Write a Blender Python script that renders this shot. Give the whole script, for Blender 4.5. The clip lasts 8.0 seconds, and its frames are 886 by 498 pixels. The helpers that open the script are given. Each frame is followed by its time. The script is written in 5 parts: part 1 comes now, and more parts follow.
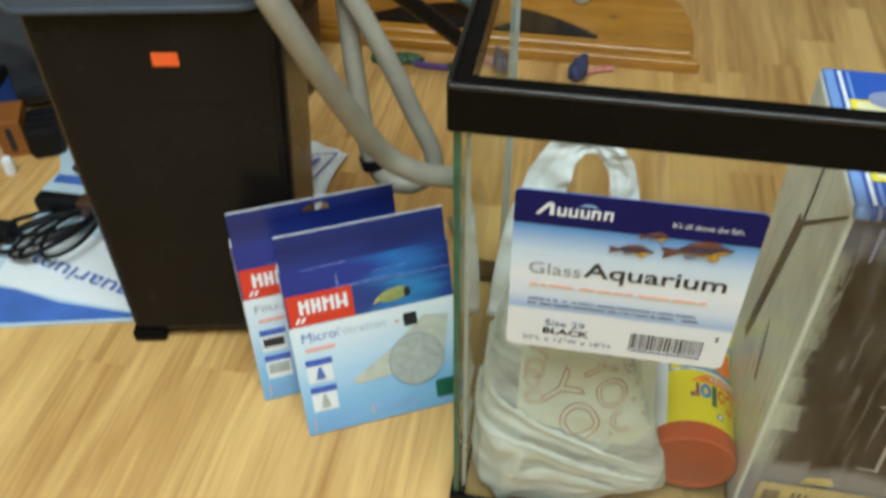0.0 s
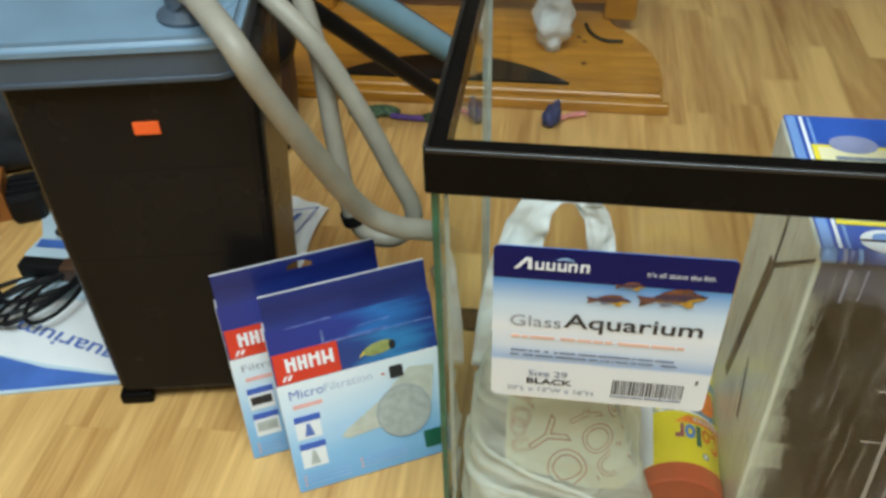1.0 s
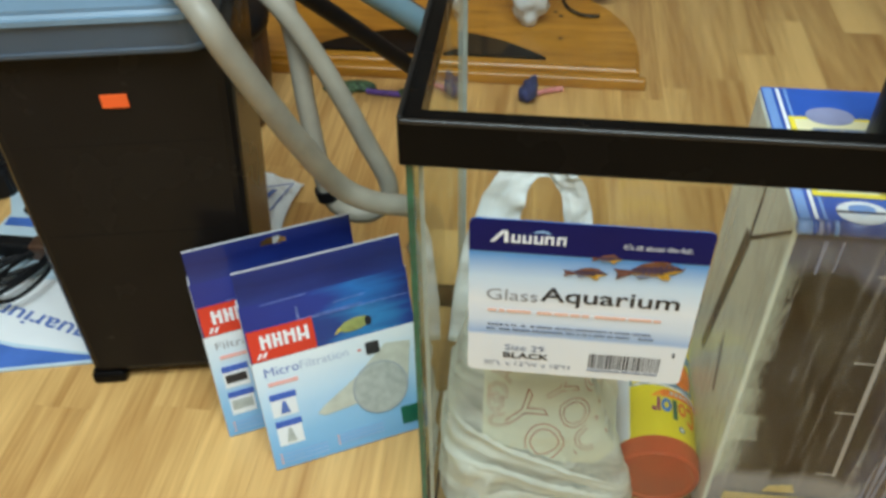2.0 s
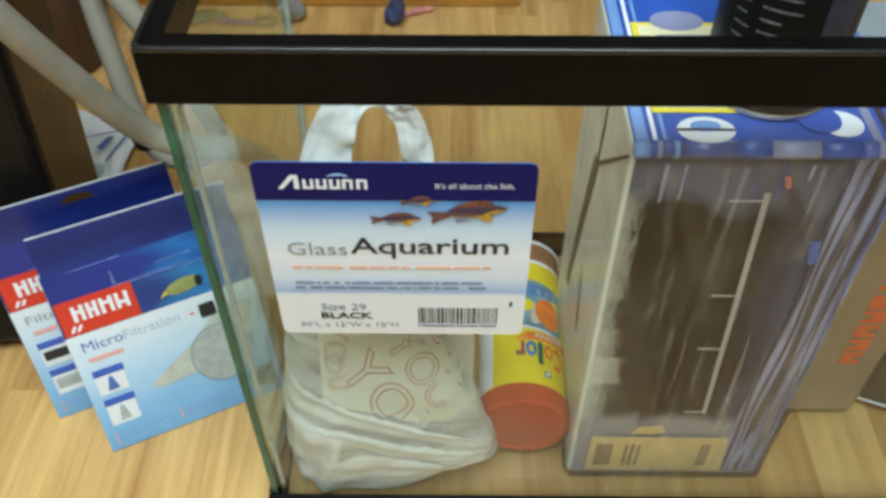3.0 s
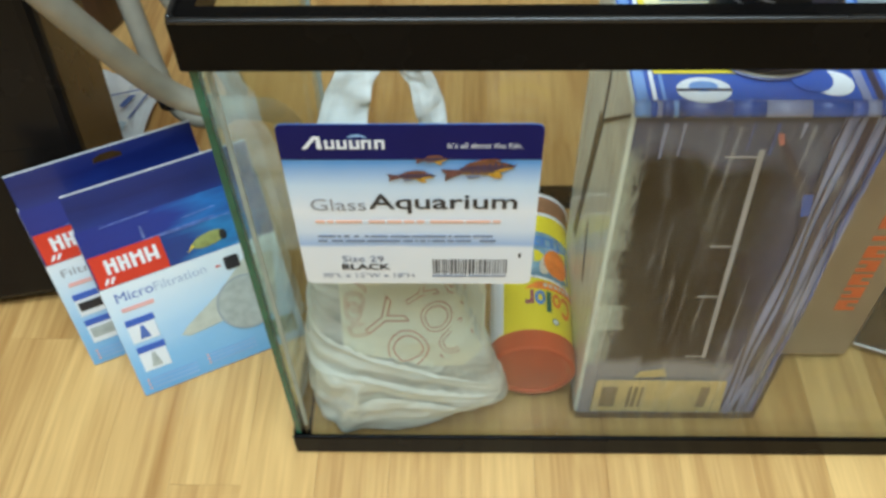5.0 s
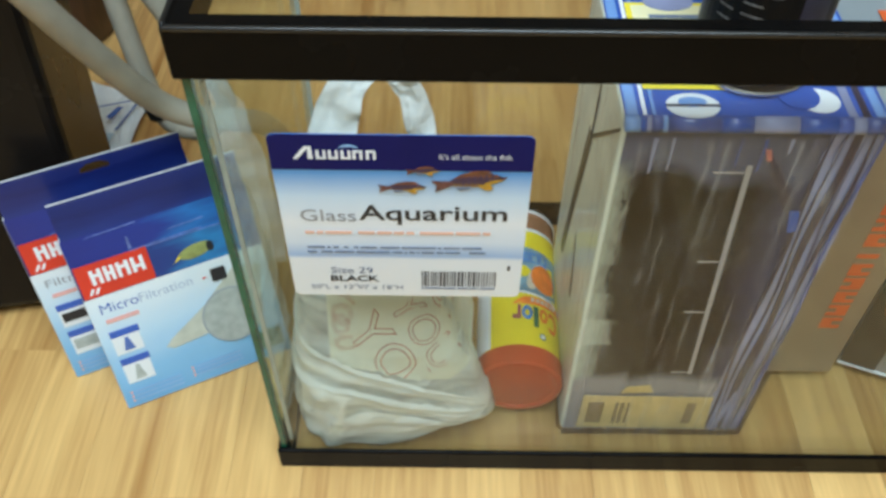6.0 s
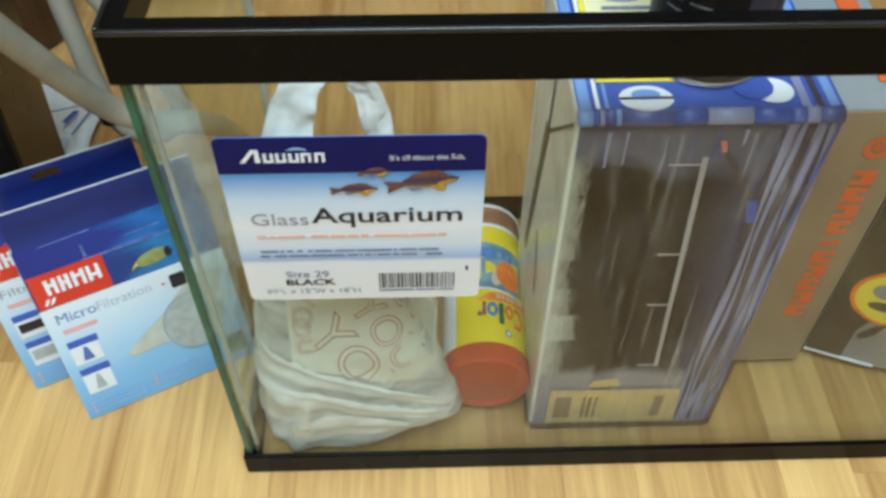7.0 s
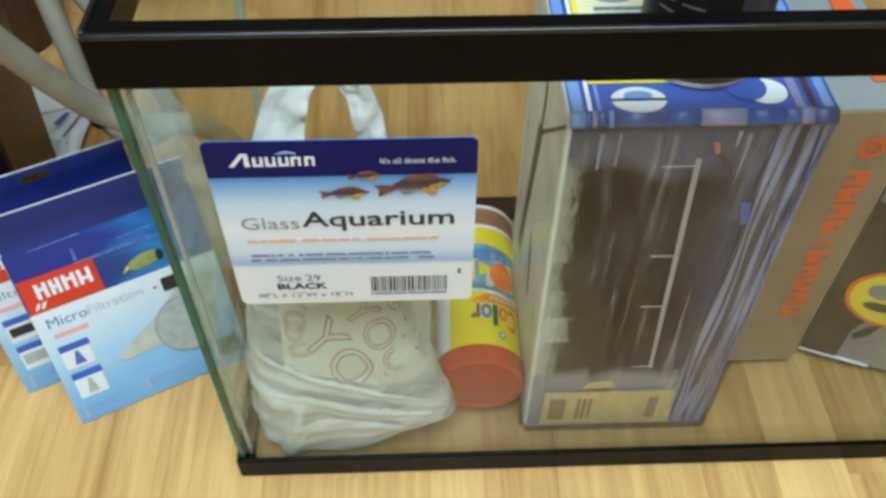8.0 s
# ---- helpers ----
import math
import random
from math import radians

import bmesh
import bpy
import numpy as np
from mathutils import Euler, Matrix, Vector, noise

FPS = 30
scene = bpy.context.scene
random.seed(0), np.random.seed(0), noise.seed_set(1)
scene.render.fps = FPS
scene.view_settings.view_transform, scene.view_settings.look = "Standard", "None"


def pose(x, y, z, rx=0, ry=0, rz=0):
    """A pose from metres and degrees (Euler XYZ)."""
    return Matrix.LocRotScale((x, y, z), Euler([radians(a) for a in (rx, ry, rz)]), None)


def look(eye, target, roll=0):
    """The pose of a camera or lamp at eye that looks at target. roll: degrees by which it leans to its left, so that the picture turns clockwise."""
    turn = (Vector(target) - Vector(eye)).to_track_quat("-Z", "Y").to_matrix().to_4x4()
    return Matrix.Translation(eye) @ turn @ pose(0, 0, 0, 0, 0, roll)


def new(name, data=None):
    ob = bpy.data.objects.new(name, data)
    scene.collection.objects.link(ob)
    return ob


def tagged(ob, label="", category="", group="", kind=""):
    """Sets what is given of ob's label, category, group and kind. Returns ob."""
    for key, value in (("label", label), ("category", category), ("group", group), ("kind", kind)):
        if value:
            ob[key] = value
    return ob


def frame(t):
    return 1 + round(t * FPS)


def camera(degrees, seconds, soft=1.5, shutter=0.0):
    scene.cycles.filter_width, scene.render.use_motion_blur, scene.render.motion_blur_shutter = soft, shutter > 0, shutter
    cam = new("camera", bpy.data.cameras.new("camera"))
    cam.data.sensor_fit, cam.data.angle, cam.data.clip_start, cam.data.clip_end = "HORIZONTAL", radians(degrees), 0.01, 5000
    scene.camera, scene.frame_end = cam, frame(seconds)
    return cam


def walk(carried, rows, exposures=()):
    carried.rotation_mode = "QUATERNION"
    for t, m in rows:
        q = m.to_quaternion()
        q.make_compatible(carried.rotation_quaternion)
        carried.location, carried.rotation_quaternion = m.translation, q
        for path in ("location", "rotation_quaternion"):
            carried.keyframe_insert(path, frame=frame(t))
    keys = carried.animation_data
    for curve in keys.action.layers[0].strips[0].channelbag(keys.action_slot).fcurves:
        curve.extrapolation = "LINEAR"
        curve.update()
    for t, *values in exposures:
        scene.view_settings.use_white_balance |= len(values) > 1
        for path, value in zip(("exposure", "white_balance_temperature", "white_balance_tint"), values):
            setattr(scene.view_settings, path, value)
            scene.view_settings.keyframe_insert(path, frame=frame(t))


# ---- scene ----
cam = camera(53.9, 8.0, soft=3.1, shutter=0.5)
PATH = [
    (0, (0.077, -0.425, 0.754), (-0.191, 1.002, -0.622), -0.7),
    (0.5, (0.08, -0.427, 0.77), (-0.171, 1.067, -0.536), -2.5),
    (1, (0.079, -0.428, 0.772), (-0.159, 1.067, -0.535), -1.9),
    (1.2, (0.08, -0.428, 0.771), (-0.164, 1.072, -0.529), -2.0),
    (2.3, (0.08, -0.419, 0.754), (-0.088, 1.023, -0.622), -0.8),
    (2.5, (0.112, -0.394, 0.736), (-0.051, 1.026, -0.664), -1.2),
    (3, (0.153, -0.351, 0.712), (0.138, 1.018, -0.746), -0.1),
    (3.5, (0.159, -0.348, 0.709), (0.154, 1.003, -0.766), 0.1),
    (4, (0.16, -0.351, 0.71), (0.17, 0.989, -0.775), 0.6),
    (4.5, (0.16, -0.354, 0.724), (0.167, 0.953, -0.79), -0.4),
    (5, (0.153, -0.374, 0.74), (0.11, 0.912, -0.792), -1.4),
    (5.2, (0.149, -0.374, 0.739), (0.134, 0.922, -0.785), -0.4),
    (6.5, (0.15, -0.38, 0.736), (0.149, 0.941, -0.765), 0.9),
    (7, (0.164, -0.368, 0.734), (0.207, 0.938, -0.781), 0.4),
    (7.5, (0.168, -0.363, 0.735), (0.217, 0.933, -0.787), 0.2),
    (8, (0.167, -0.363, 0.733), (0.218, 0.94, -0.785), 0.4),
]
walk(cam, [(t, look(eye, target, roll)) for t, eye, target, roll in PATH], ((0, -0.03, 6500, 10), (1.2, -0.03, 6500, 10), (3.0, 0, 6300, 10), (4.5, 0, 6150, 10), (8.0, 0, 6050, 10)))

# ---- light ----
world = bpy.data.worlds.new("world")
scene.world = world
world.use_nodes = True
world.node_tree.nodes["Background"].inputs[0].default_value = (0.9, 0.95, 1.0, 1)
world.node_tree.nodes["Background"].inputs[1].default_value = 0.05


def area_lamp(name, m, sx, sy, watts, col):
    d = bpy.data.lights.new(name, "AREA")
    d.shape, d.size, d.size_y, d.energy, d.color = "RECTANGLE", sx, sy, watts, col
    ob = new(name, d)
    ob.matrix_world = m
    return ob


area_lamp("ceiling_lamp", look((0.08, -0.78, 2.38), (0.08, -0.78, 0.0)), 1.6, 1.1, 64, (0.815, 1.035, 1.11))


# ---- materials ----
def nodes_of(m):
    m.use_nodes = True
    nt = m.node_tree
    return nt, nt.nodes["Principled BSDF"]


def mat(name, col, rough=0.5, metal=0.0, var=0.12, scale=25.0, bump=0.0, bscale=180.0, coat=0.0, spec=0.5, bdist=0.002):
    m = bpy.data.materials.new(name)
    nt, b = nodes_of(m)
    N, Lk = nt.nodes, nt.links
    tc = N.new("ShaderNodeTexCoord")
    n1 = N.new("ShaderNodeTexNoise")
    n1.inputs["Scale"].default_value = scale
    n1.inputs["Detail"].default_value = 6
    Lk.new(tc.outputs["Object"], n1.inputs["Vector"])
    r = N.new("ShaderNodeValToRGB")
    r.color_ramp.elements[0].position, r.color_ramp.elements[1].position = 0.3, 0.7
    r.color_ramp.elements[0].color = (*[c * (1 - var) for c in col], 1)
    r.color_ramp.elements[1].color = (*[min(1, c * (1 + var)) for c in col], 1)
    Lk.new(n1.outputs["Fac"], r.inputs["Fac"])
    Lk.new(r.outputs["Color"], b.inputs["Base Color"])
    b.inputs["Metallic"].default_value = metal
    b.inputs["Specular IOR Level"].default_value = spec
    b.inputs["Coat Weight"].default_value = coat
    b.inputs["Coat Roughness"].default_value = 0.08
    mr = N.new("ShaderNodeMapRange")
    mr.inputs["To Min"].default_value, mr.inputs["To Max"].default_value = max(0.02, rough - 0.08), min(1, rough + 0.08)
    Lk.new(n1.outputs["Fac"], mr.inputs["Value"])
    Lk.new(mr.outputs["Result"], b.inputs["Roughness"])
    if bump:
        n2 = N.new("ShaderNodeTexNoise")
        n2.inputs["Scale"].default_value = bscale
        n2.inputs["Detail"].default_value = 4
        Lk.new(tc.outputs["Object"], n2.inputs["Vector"])
        bp = N.new("ShaderNodeBump")
        bp.inputs["Strength"].default_value, bp.inputs["Distance"].default_value = bump, bdist
        Lk.new(n2.outputs["Fac"], bp.inputs["Height"])
        Lk.new(bp.outputs["Normal"], b.inputs["Normal"])
        if coat:
            Lk.new(bp.outputs["Normal"], b.inputs["Coat Normal"])
    return m


def gradient(name, stops, axis="Y", rough=0.35, noise_amt=0.06, coat=0.0, bump=0.0, bscale=40.0):
    """Printed card whose ink runs through stops (position, colour) along one axis of the piece."""
    m = bpy.data.materials.new(name)
    nt, b = nodes_of(m)
    N, Lk = nt.nodes, nt.links
    tc = N.new("ShaderNodeTexCoord")
    sp = N.new("ShaderNodeSeparateXYZ")
    Lk.new(tc.outputs["Generated"], sp.inputs[0])
    n1 = N.new("ShaderNodeTexNoise")
    n1.inputs["Scale"].default_value = 3.0
    n1.inputs["Detail"].default_value = 3
    Lk.new(tc.outputs["Generated"], n1.inputs["Vector"])
    ma = N.new("ShaderNodeMath")
    ma.operation = "MULTIPLY_ADD"
    ma.inputs[1].default_value = noise_amt * 2
    Lk.new(n1.outputs["Fac"], ma.inputs[0])
    su = N.new("ShaderNodeMath")
    su.operation = "SUBTRACT"
    su.inputs[1].default_value = noise_amt
    Lk.new(sp.outputs[axis], su.inputs[0])
    Lk.new(su.outputs[0], ma.inputs[2])
    r = N.new("ShaderNodeValToRGB")
    while len(r.color_ramp.elements) < len(stops):
        r.color_ramp.elements.new(0.5)
    for e, (p, c) in zip(r.color_ramp.elements, stops):
        e.position = p
    for e, (p, c) in zip(r.color_ramp.elements, stops):
        e.color = (*c, 1)
    Lk.new(ma.outputs[0], r.inputs["Fac"])
    Lk.new(r.outputs["Color"], b.inputs["Base Color"])
    b.inputs["Roughness"].default_value = rough
    b.inputs["Coat Weight"].default_value = coat
    if bump:
        n2 = N.new("ShaderNodeTexNoise")
        n2.inputs["Scale"].default_value = bscale
        Lk.new(tc.outputs["Object"], n2.inputs["Vector"])
        bp = N.new("ShaderNodeBump")
        bp.inputs["Strength"].default_value, bp.inputs["Distance"].default_value = bump, 0.003
        Lk.new(n2.outputs["Fac"], bp.inputs["Height"])
        Lk.new(bp.outputs["Normal"], b.inputs["Normal"])
        Lk.new(bp.outputs["Normal"], b.inputs["Coat Normal"])
    return m


def wood(name, dark, light, rough=0.35, grain=(26, 1.6, 26), piece=0.35, coat=0.0):
    m = bpy.data.materials.new(name)
    nt, b = nodes_of(m)
    N, Lk = nt.nodes, nt.links
    tc = N.new("ShaderNodeTexCoord")
    oi = N.new("ShaderNodeObjectInfo")
    mu = N.new("ShaderNodeMath")
    mu.operation = "MULTIPLY"
    mu.inputs[1].default_value = 37.0
    Lk.new(oi.outputs["Random"], mu.inputs[0])
    ad = N.new("ShaderNodeVectorMath")
    Lk.new(tc.outputs["Object"], ad.inputs[0])
    Lk.new(mu.outputs[0], ad.inputs[1])
    mp = N.new("ShaderNodeMapping")
    mp.inputs["Scale"].default_value = grain
    Lk.new(ad.outputs[0], mp.inputs["Vector"])
    n1 = N.new("ShaderNodeTexNoise")
    n1.inputs["Scale"].default_value = 1.0
    n1.inputs["Detail"].default_value = 5
    n1.inputs["Distortion"].default_value = 1.2
    Lk.new(mp.outputs[0], n1.inputs["Vector"])
    mp2 = N.new("ShaderNodeMapping")
    mp2.inputs["Scale"].default_value = (grain[0] * 9, grain[1] * 5, grain[2] * 9)
    Lk.new(ad.outputs[0], mp2.inputs["Vector"])
    n2 = N.new("ShaderNodeTexNoise")
    n2.inputs["Scale"].default_value = 1.0
    n2.inputs["Detail"].default_value = 3
    Lk.new(mp2.outputs[0], n2.inputs["Vector"])
    mx = N.new("ShaderNodeMath")
    mx.operation = "MULTIPLY_ADD"
    mx.inputs[1].default_value = 0.32
    Lk.new(n2.outputs["Fac"], mx.inputs[0])
    m1 = N.new("ShaderNodeMath")
    m1.operation = "MULTIPLY"
    m1.inputs[1].default_value = 0.65
    Lk.new(n1.outputs["Fac"], m1.inputs[0])
    Lk.new(m1.outputs[0], mx.inputs[2])
    pr = N.new("ShaderNodeMath")
    pr.operation = "MULTIPLY_ADD"
    pr.inputs[1].default_value = piece
    Lk.new(oi.outputs["Random"], pr.inputs[0])
    sb = N.new("ShaderNodeMath")
    sb.operation = "SUBTRACT"
    sb.inputs[1].default_value = piece / 2
    Lk.new(mx.outputs[0], sb.inputs[0])
    Lk.new(sb.outputs[0], pr.inputs[2])
    r = N.new("ShaderNodeValToRGB")
    r.color_ramp.elements[0].position, r.color_ramp.elements[1].position = 0.26, 0.68
    r.color_ramp.elements[0].color, r.color_ramp.elements[1].color = (*dark, 1), (*light, 1)
    Lk.new(pr.outputs[0], r.inputs["Fac"])
    Lk.new(r.outputs["Color"], b.inputs["Base Color"])
    b.inputs["Roughness"].default_value = rough
    b.inputs["Coat Weight"].default_value = coat
    bp = N.new("ShaderNodeBump")
    bp.inputs["Strength"].default_value, bp.inputs["Distance"].default_value = 0.12, 0.001
    Lk.new(n2.outputs["Fac"], bp.inputs["Height"])
    Lk.new(bp.outputs["Normal"], b.inputs["Normal"])
    return m


def glass(name, col, rough=0.0):
    """A thin flat pane: clear tinted glass with a Fresnel gloss on both faces."""
    m = bpy.data.materials.new(name)
    nt, b = nodes_of(m)
    N, Lk = nt.nodes, nt.links
    N.remove(b)
    tr = N.new("ShaderNodeBsdfTransparent")
    tr.inputs["Color"].default_value = (*col, 1)
    gl = N.new("ShaderNodeBsdfGlossy")
    gl.inputs["Color"].default_value = (1, 1, 1, 1)
    gl.inputs["Roughness"].default_value = rough
    lw = N.new("ShaderNodeLayerWeight")
    lw.inputs["Blend"].default_value = 0.5
    pw = N.new("ShaderNodeMath")
    pw.operation = "POWER"
    pw.inputs[1].default_value = 5.0
    Lk.new(lw.outputs["Facing"], pw.inputs[0])
    fr = N.new("ShaderNodeMath")
    fr.operation = "MULTIPLY_ADD"
    fr.inputs[1].default_value, fr.inputs[2].default_value = 0.95, 0.024
    Lk.new(pw.outputs[0], fr.inputs[0])
    mi = N.new("ShaderNodeMixShader")
    Lk.new(fr.outputs[0], mi.inputs[0])
    Lk.new(tr.outputs[0], mi.inputs[1])
    Lk.new(gl.outputs[0], mi.inputs[2])
    Lk.new(mi.outputs[0], N["Material Output"].inputs["Surface"])
    return m


def film_plastic(name, col, trans=0.28, rough=0.46, clear=0.10):
    """Thin white carrier-bag plastic that lets some light through."""
    m = bpy.data.materials.new(name)
    nt, b = nodes_of(m)
    N, Lk = nt.nodes, nt.links
    b.inputs["Base Color"].default_value = (*col, 1)
    b.inputs["Roughness"].default_value = rough
    tc = N.new("ShaderNodeTexCoord")
    nd = N.new("ShaderNodeTexNoise")
    nd.inputs["Scale"].default_value, nd.inputs["Detail"].default_value = 16, 2
    Lk.new(tc.outputs["Object"], nd.inputs["Vector"])
    vs_ = N.new("ShaderNodeVectorMath")
    vs_.operation = "MULTIPLY_ADD"
    vs_.inputs[1].default_value = (0.06, 0.06, 0.06)
    Lk.new(nd.outputs["Color"], vs_.inputs[0])
    Lk.new(tc.outputs["Object"], vs_.inputs[2])
    n2 = N.new("ShaderNodeTexVoronoi")
    n2.inputs["Scale"].default_value = 46
    n2.feature = "F2"
    Lk.new(vs_.outputs[0], n2.inputs["Vector"])
    bp = N.new("ShaderNodeBump")
    bp.inputs["Strength"].default_value, bp.inputs["Distance"].default_value = 0.16, 0.006
    Lk.new(n2.outputs["Distance"], bp.inputs["Height"])
    b.inputs["Specular IOR Level"].default_value = 0.35
    Lk.new(bp.outputs["Normal"], b.inputs["Normal"])
    tr = N.new("ShaderNodeBsdfTranslucent")
    tr.inputs["Color"].default_value = (*col, 1)
    mi = N.new("ShaderNodeMixShader")
    mi.inputs[0].default_value = trans
    Lk.new(b.outputs[0], mi.inputs[1])
    Lk.new(tr.outputs[0], mi.inputs[2])
    cl = N.new("ShaderNodeBsdfTransparent")
    m2 = N.new("ShaderNodeMixShader")
    mp = N.new("ShaderNodeMapping")
    mp.inputs["Rotation"].default_value, mp.inputs["Scale"].default_value = (0, 0.42, 0), (6, 9, 40)
    Lk.new(vs_.outputs[0], mp.inputs["Vector"])
    n4 = N.new("ShaderNodeTexNoise")
    n4.inputs["Scale"].default_value, n4.inputs["Detail"].default_value = 1.0, 3
    Lk.new(mp.outputs[0], n4.inputs["Vector"])
    mr = N.new("ShaderNodeMapRange")
    mr.inputs["From Min"].default_value, mr.inputs["From Max"].default_value = 0.42, 0.62
    mr.inputs["To Min"].default_value, mr.inputs["To Max"].default_value = clear * 0.3, clear * 3.2
    Lk.new(n4.outputs["Fac"], mr.inputs["Value"])
    b2 = N.new("ShaderNodeBump")
    b2.inputs["Strength"].default_value, b2.inputs["Distance"].default_value = 0.5, 0.010
    Lk.new(n4.outputs["Fac"], b2.inputs["Height"])
    Lk.new(bp.outputs["Normal"], b2.inputs["Normal"])
    Lk.new(b2.outputs["Normal"], b.inputs["Normal"])
    Lk.new(mr.outputs["Result"], m2.inputs[0])
    Lk.new(mi.outputs[0], m2.inputs[1])
    Lk.new(cl.outputs[0], m2.inputs[2])
    Lk.new(m2.outputs[0], N["Material Output"].inputs["Surface"])
    return m


def wrap_film(name, haze=0.06, gloss=0.32):
    """Clear shrink film: see-through, cloudy in patches, its sheen painted in as pale crumples and upright streaks."""
    m = bpy.data.materials.new(name)
    nt, b = nodes_of(m)
    N, Lk = nt.nodes, nt.links
    tc = N.new("ShaderNodeTexCoord")

    def pattern(scale, detail, distort, lo, hi, top):
        mp = N.new("ShaderNodeMapping")
        mp.inputs["Scale"].default_value = scale
        Lk.new(tc.outputs["Object"], mp.inputs["Vector"])
        n = N.new("ShaderNodeTexNoise")
        n.inputs["Scale"].default_value, n.inputs["Detail"].default_value, n.inputs["Distortion"].default_value = 1.0, detail, distort
        Lk.new(mp.outputs[0], n.inputs["Vector"])
        mr = N.new("ShaderNodeMapRange")
        mr.inputs["From Min"].default_value, mr.inputs["From Max"].default_value, mr.inputs["To Max"].default_value = lo, hi, top
        Lk.new(n.outputs["Fac"], mr.inputs["Value"])
        return n.outputs["Fac"], mr.outputs["Result"]

    crumple_h, crumple_o = pattern((34, 34, 12), 6, 2.5, 0.54, 0.78, 0.18)
    # pale upright streaks paint the film's reflections
    _, streak_o = pattern((150, 150, 5), 4, 0.6, 0.55, 0.74, gloss)
    _, patch_o = pattern((9, 9, 5), 3, 0.5, 0.42, 0.70, haze)
    bp = N.new("ShaderNodeBump")
    bp.inputs["Strength"].default_value, bp.inputs["Distance"].default_value = 0.5, 0.005
    Lk.new(crumple_h, bp.inputs["Height"])
    b.inputs["Base Color"].default_value = (0.74, 0.75, 0.80, 1)
    b.inputs["Roughness"].default_value = 0.2
    Lk.new(bp.outputs["Normal"], b.inputs["Normal"])
    total = crumple_o
    for other in (streak_o, patch_o):
        ad = N.new("ShaderNodeMath")
        Lk.new(total, ad.inputs[0])
        Lk.new(other, ad.inputs[1])
        total = ad.outputs[0]
    tr = N.new("ShaderNodeBsdfTransparent")
    mi = N.new("ShaderNodeMixShader")
    Lk.new(total, mi.inputs[0])
    Lk.new(tr.outputs[0], mi.inputs[1])
    Lk.new(b.outputs[0], mi.inputs[2])
    Lk.new(mi.outputs[0], N["Material Output"].inputs["Surface"])
    return m


def picture_print(name):
    """Printed carton front: a pale margin that runs in streaks into a dark brown picture and a violet edge."""
    m = bpy.data.materials.new(name)
    nt, b = nodes_of(m)
    N, Lk = nt.nodes, nt.links
    tc = N.new("ShaderNodeTexCoord")
    sp = N.new("ShaderNodeSeparateXYZ")
    Lk.new(tc.outputs["Generated"], sp.inputs[0])

    def streaks(scale, detail):
        mp = N.new("ShaderNodeMapping")
        mp.inputs["Scale"].default_value = scale
        Lk.new(tc.outputs["Object"], mp.inputs["Vector"])
        n = N.new("ShaderNodeTexNoise")
        n.inputs["Scale"].default_value, n.inputs["Detail"].default_value, n.inputs["Distortion"].default_value = 1.0, detail, 0.8
        Lk.new(mp.outputs[0], n.inputs["Vector"])
        return n.outputs["Fac"]

    def calc(op, a, k, c=None):
        n = N.new("ShaderNodeMath")
        n.operation = op
        Lk.new(a, n.inputs[0])
        n.inputs[1].default_value = k
        if c is not None:
            Lk.new(c, n.inputs[2])
        return n.outputs[0]

    lean = calc("MULTIPLY_ADD", sp.outputs["Z"], 0.10, sp.outputs["X"])
    at = calc("MULTIPLY_ADD", streaks((260, 260, 70), 8), 0.11, lean)
    # the picture's outline goes in blocky steps
    steps = N.new("ShaderNodeTexWhiteNoise")
    steps.noise_dimensions = "1D"
    Lk.new(calc("FLOOR", calc("MULTIPLY", sp.outputs["Z"], 11.0), 0.0), steps.inputs["W"])
    at = calc("MULTIPLY_ADD", steps.outputs["Value"], 0.065, at)
    at = calc("ADD", at, -0.075)
    r = N.new("ShaderNodeValToRGB")
    stops = ((0.0, (0.66, 0.70, 0.60)), (0.07, (0.50, 0.53, 0.44)), (0.145, (0.24, 0.24, 0.20)), (0.170, (0.022, 0.016, 0.012)), (0.46, (0.011, 0.0072, 0.0056)),
             (0.54, (0.022, 0.017, 0.016)), (0.68, (0.015, 0.011, 0.0115)), (0.78, (0.05, 0.046, 0.075)), (1.0, (0.10, 0.105, 0.20)))
    while len(r.color_ramp.elements) < len(stops):
        r.color_ramp.elements.new(0.5)
    for e, (p, c) in zip(r.color_ramp.elements, stops):
        e.position = p
    for e, (p, c) in zip(r.color_ramp.elements, stops):
        e.color = (*c, 1)
    Lk.new(at, r.inputs["Fac"])
    # the picture ends at the bottom in pale card
    foot = calc("MULTIPLY_ADD", streaks((30, 30, 12), 4), 0.10, sp.outputs["Z"])
    r2 = N.new("ShaderNodeValToRGB")
    r2.color_ramp.elements[0].position, r2.color_ramp.elements[1].position = 0.26, 0.30
    Lk.new(foot, r2.inputs["Fac"])
    mx = N.new("ShaderNodeMix")
    mx.data_type = "RGBA"
    Lk.new(r2.outputs["Color"], mx.inputs[0])
    mx.inputs[6].default_value = (0.30, 0.29, 0.31, 1)
    Lk.new(r.outputs["Color"], mx.inputs[7])
    # towards the top the film's lavender haze is mixed into the print colour
    head = calc("MULTIPLY_ADD", streaks((22, 22, 16), 5), 0.22, sp.outputs["Z"])
    r3 = N.new("ShaderNodeValToRGB")
    r3.color_ramp.elements[0].position, r3.color_ramp.elements[1].position = 0.92, 0.98
    head = calc("ADD", head, -0.04)
    Lk.new(head, r3.inputs["Fac"])
    m3 = N.new("ShaderNodeMix")
    m3.data_type = "RGBA"
    Lk.new(r3.outputs["Color"], m3.inputs[0])
    Lk.new(mx.outputs[2], m3.inputs[6])
    m3.inputs[7].default_value = (0.13, 0.133, 0.19, 1)
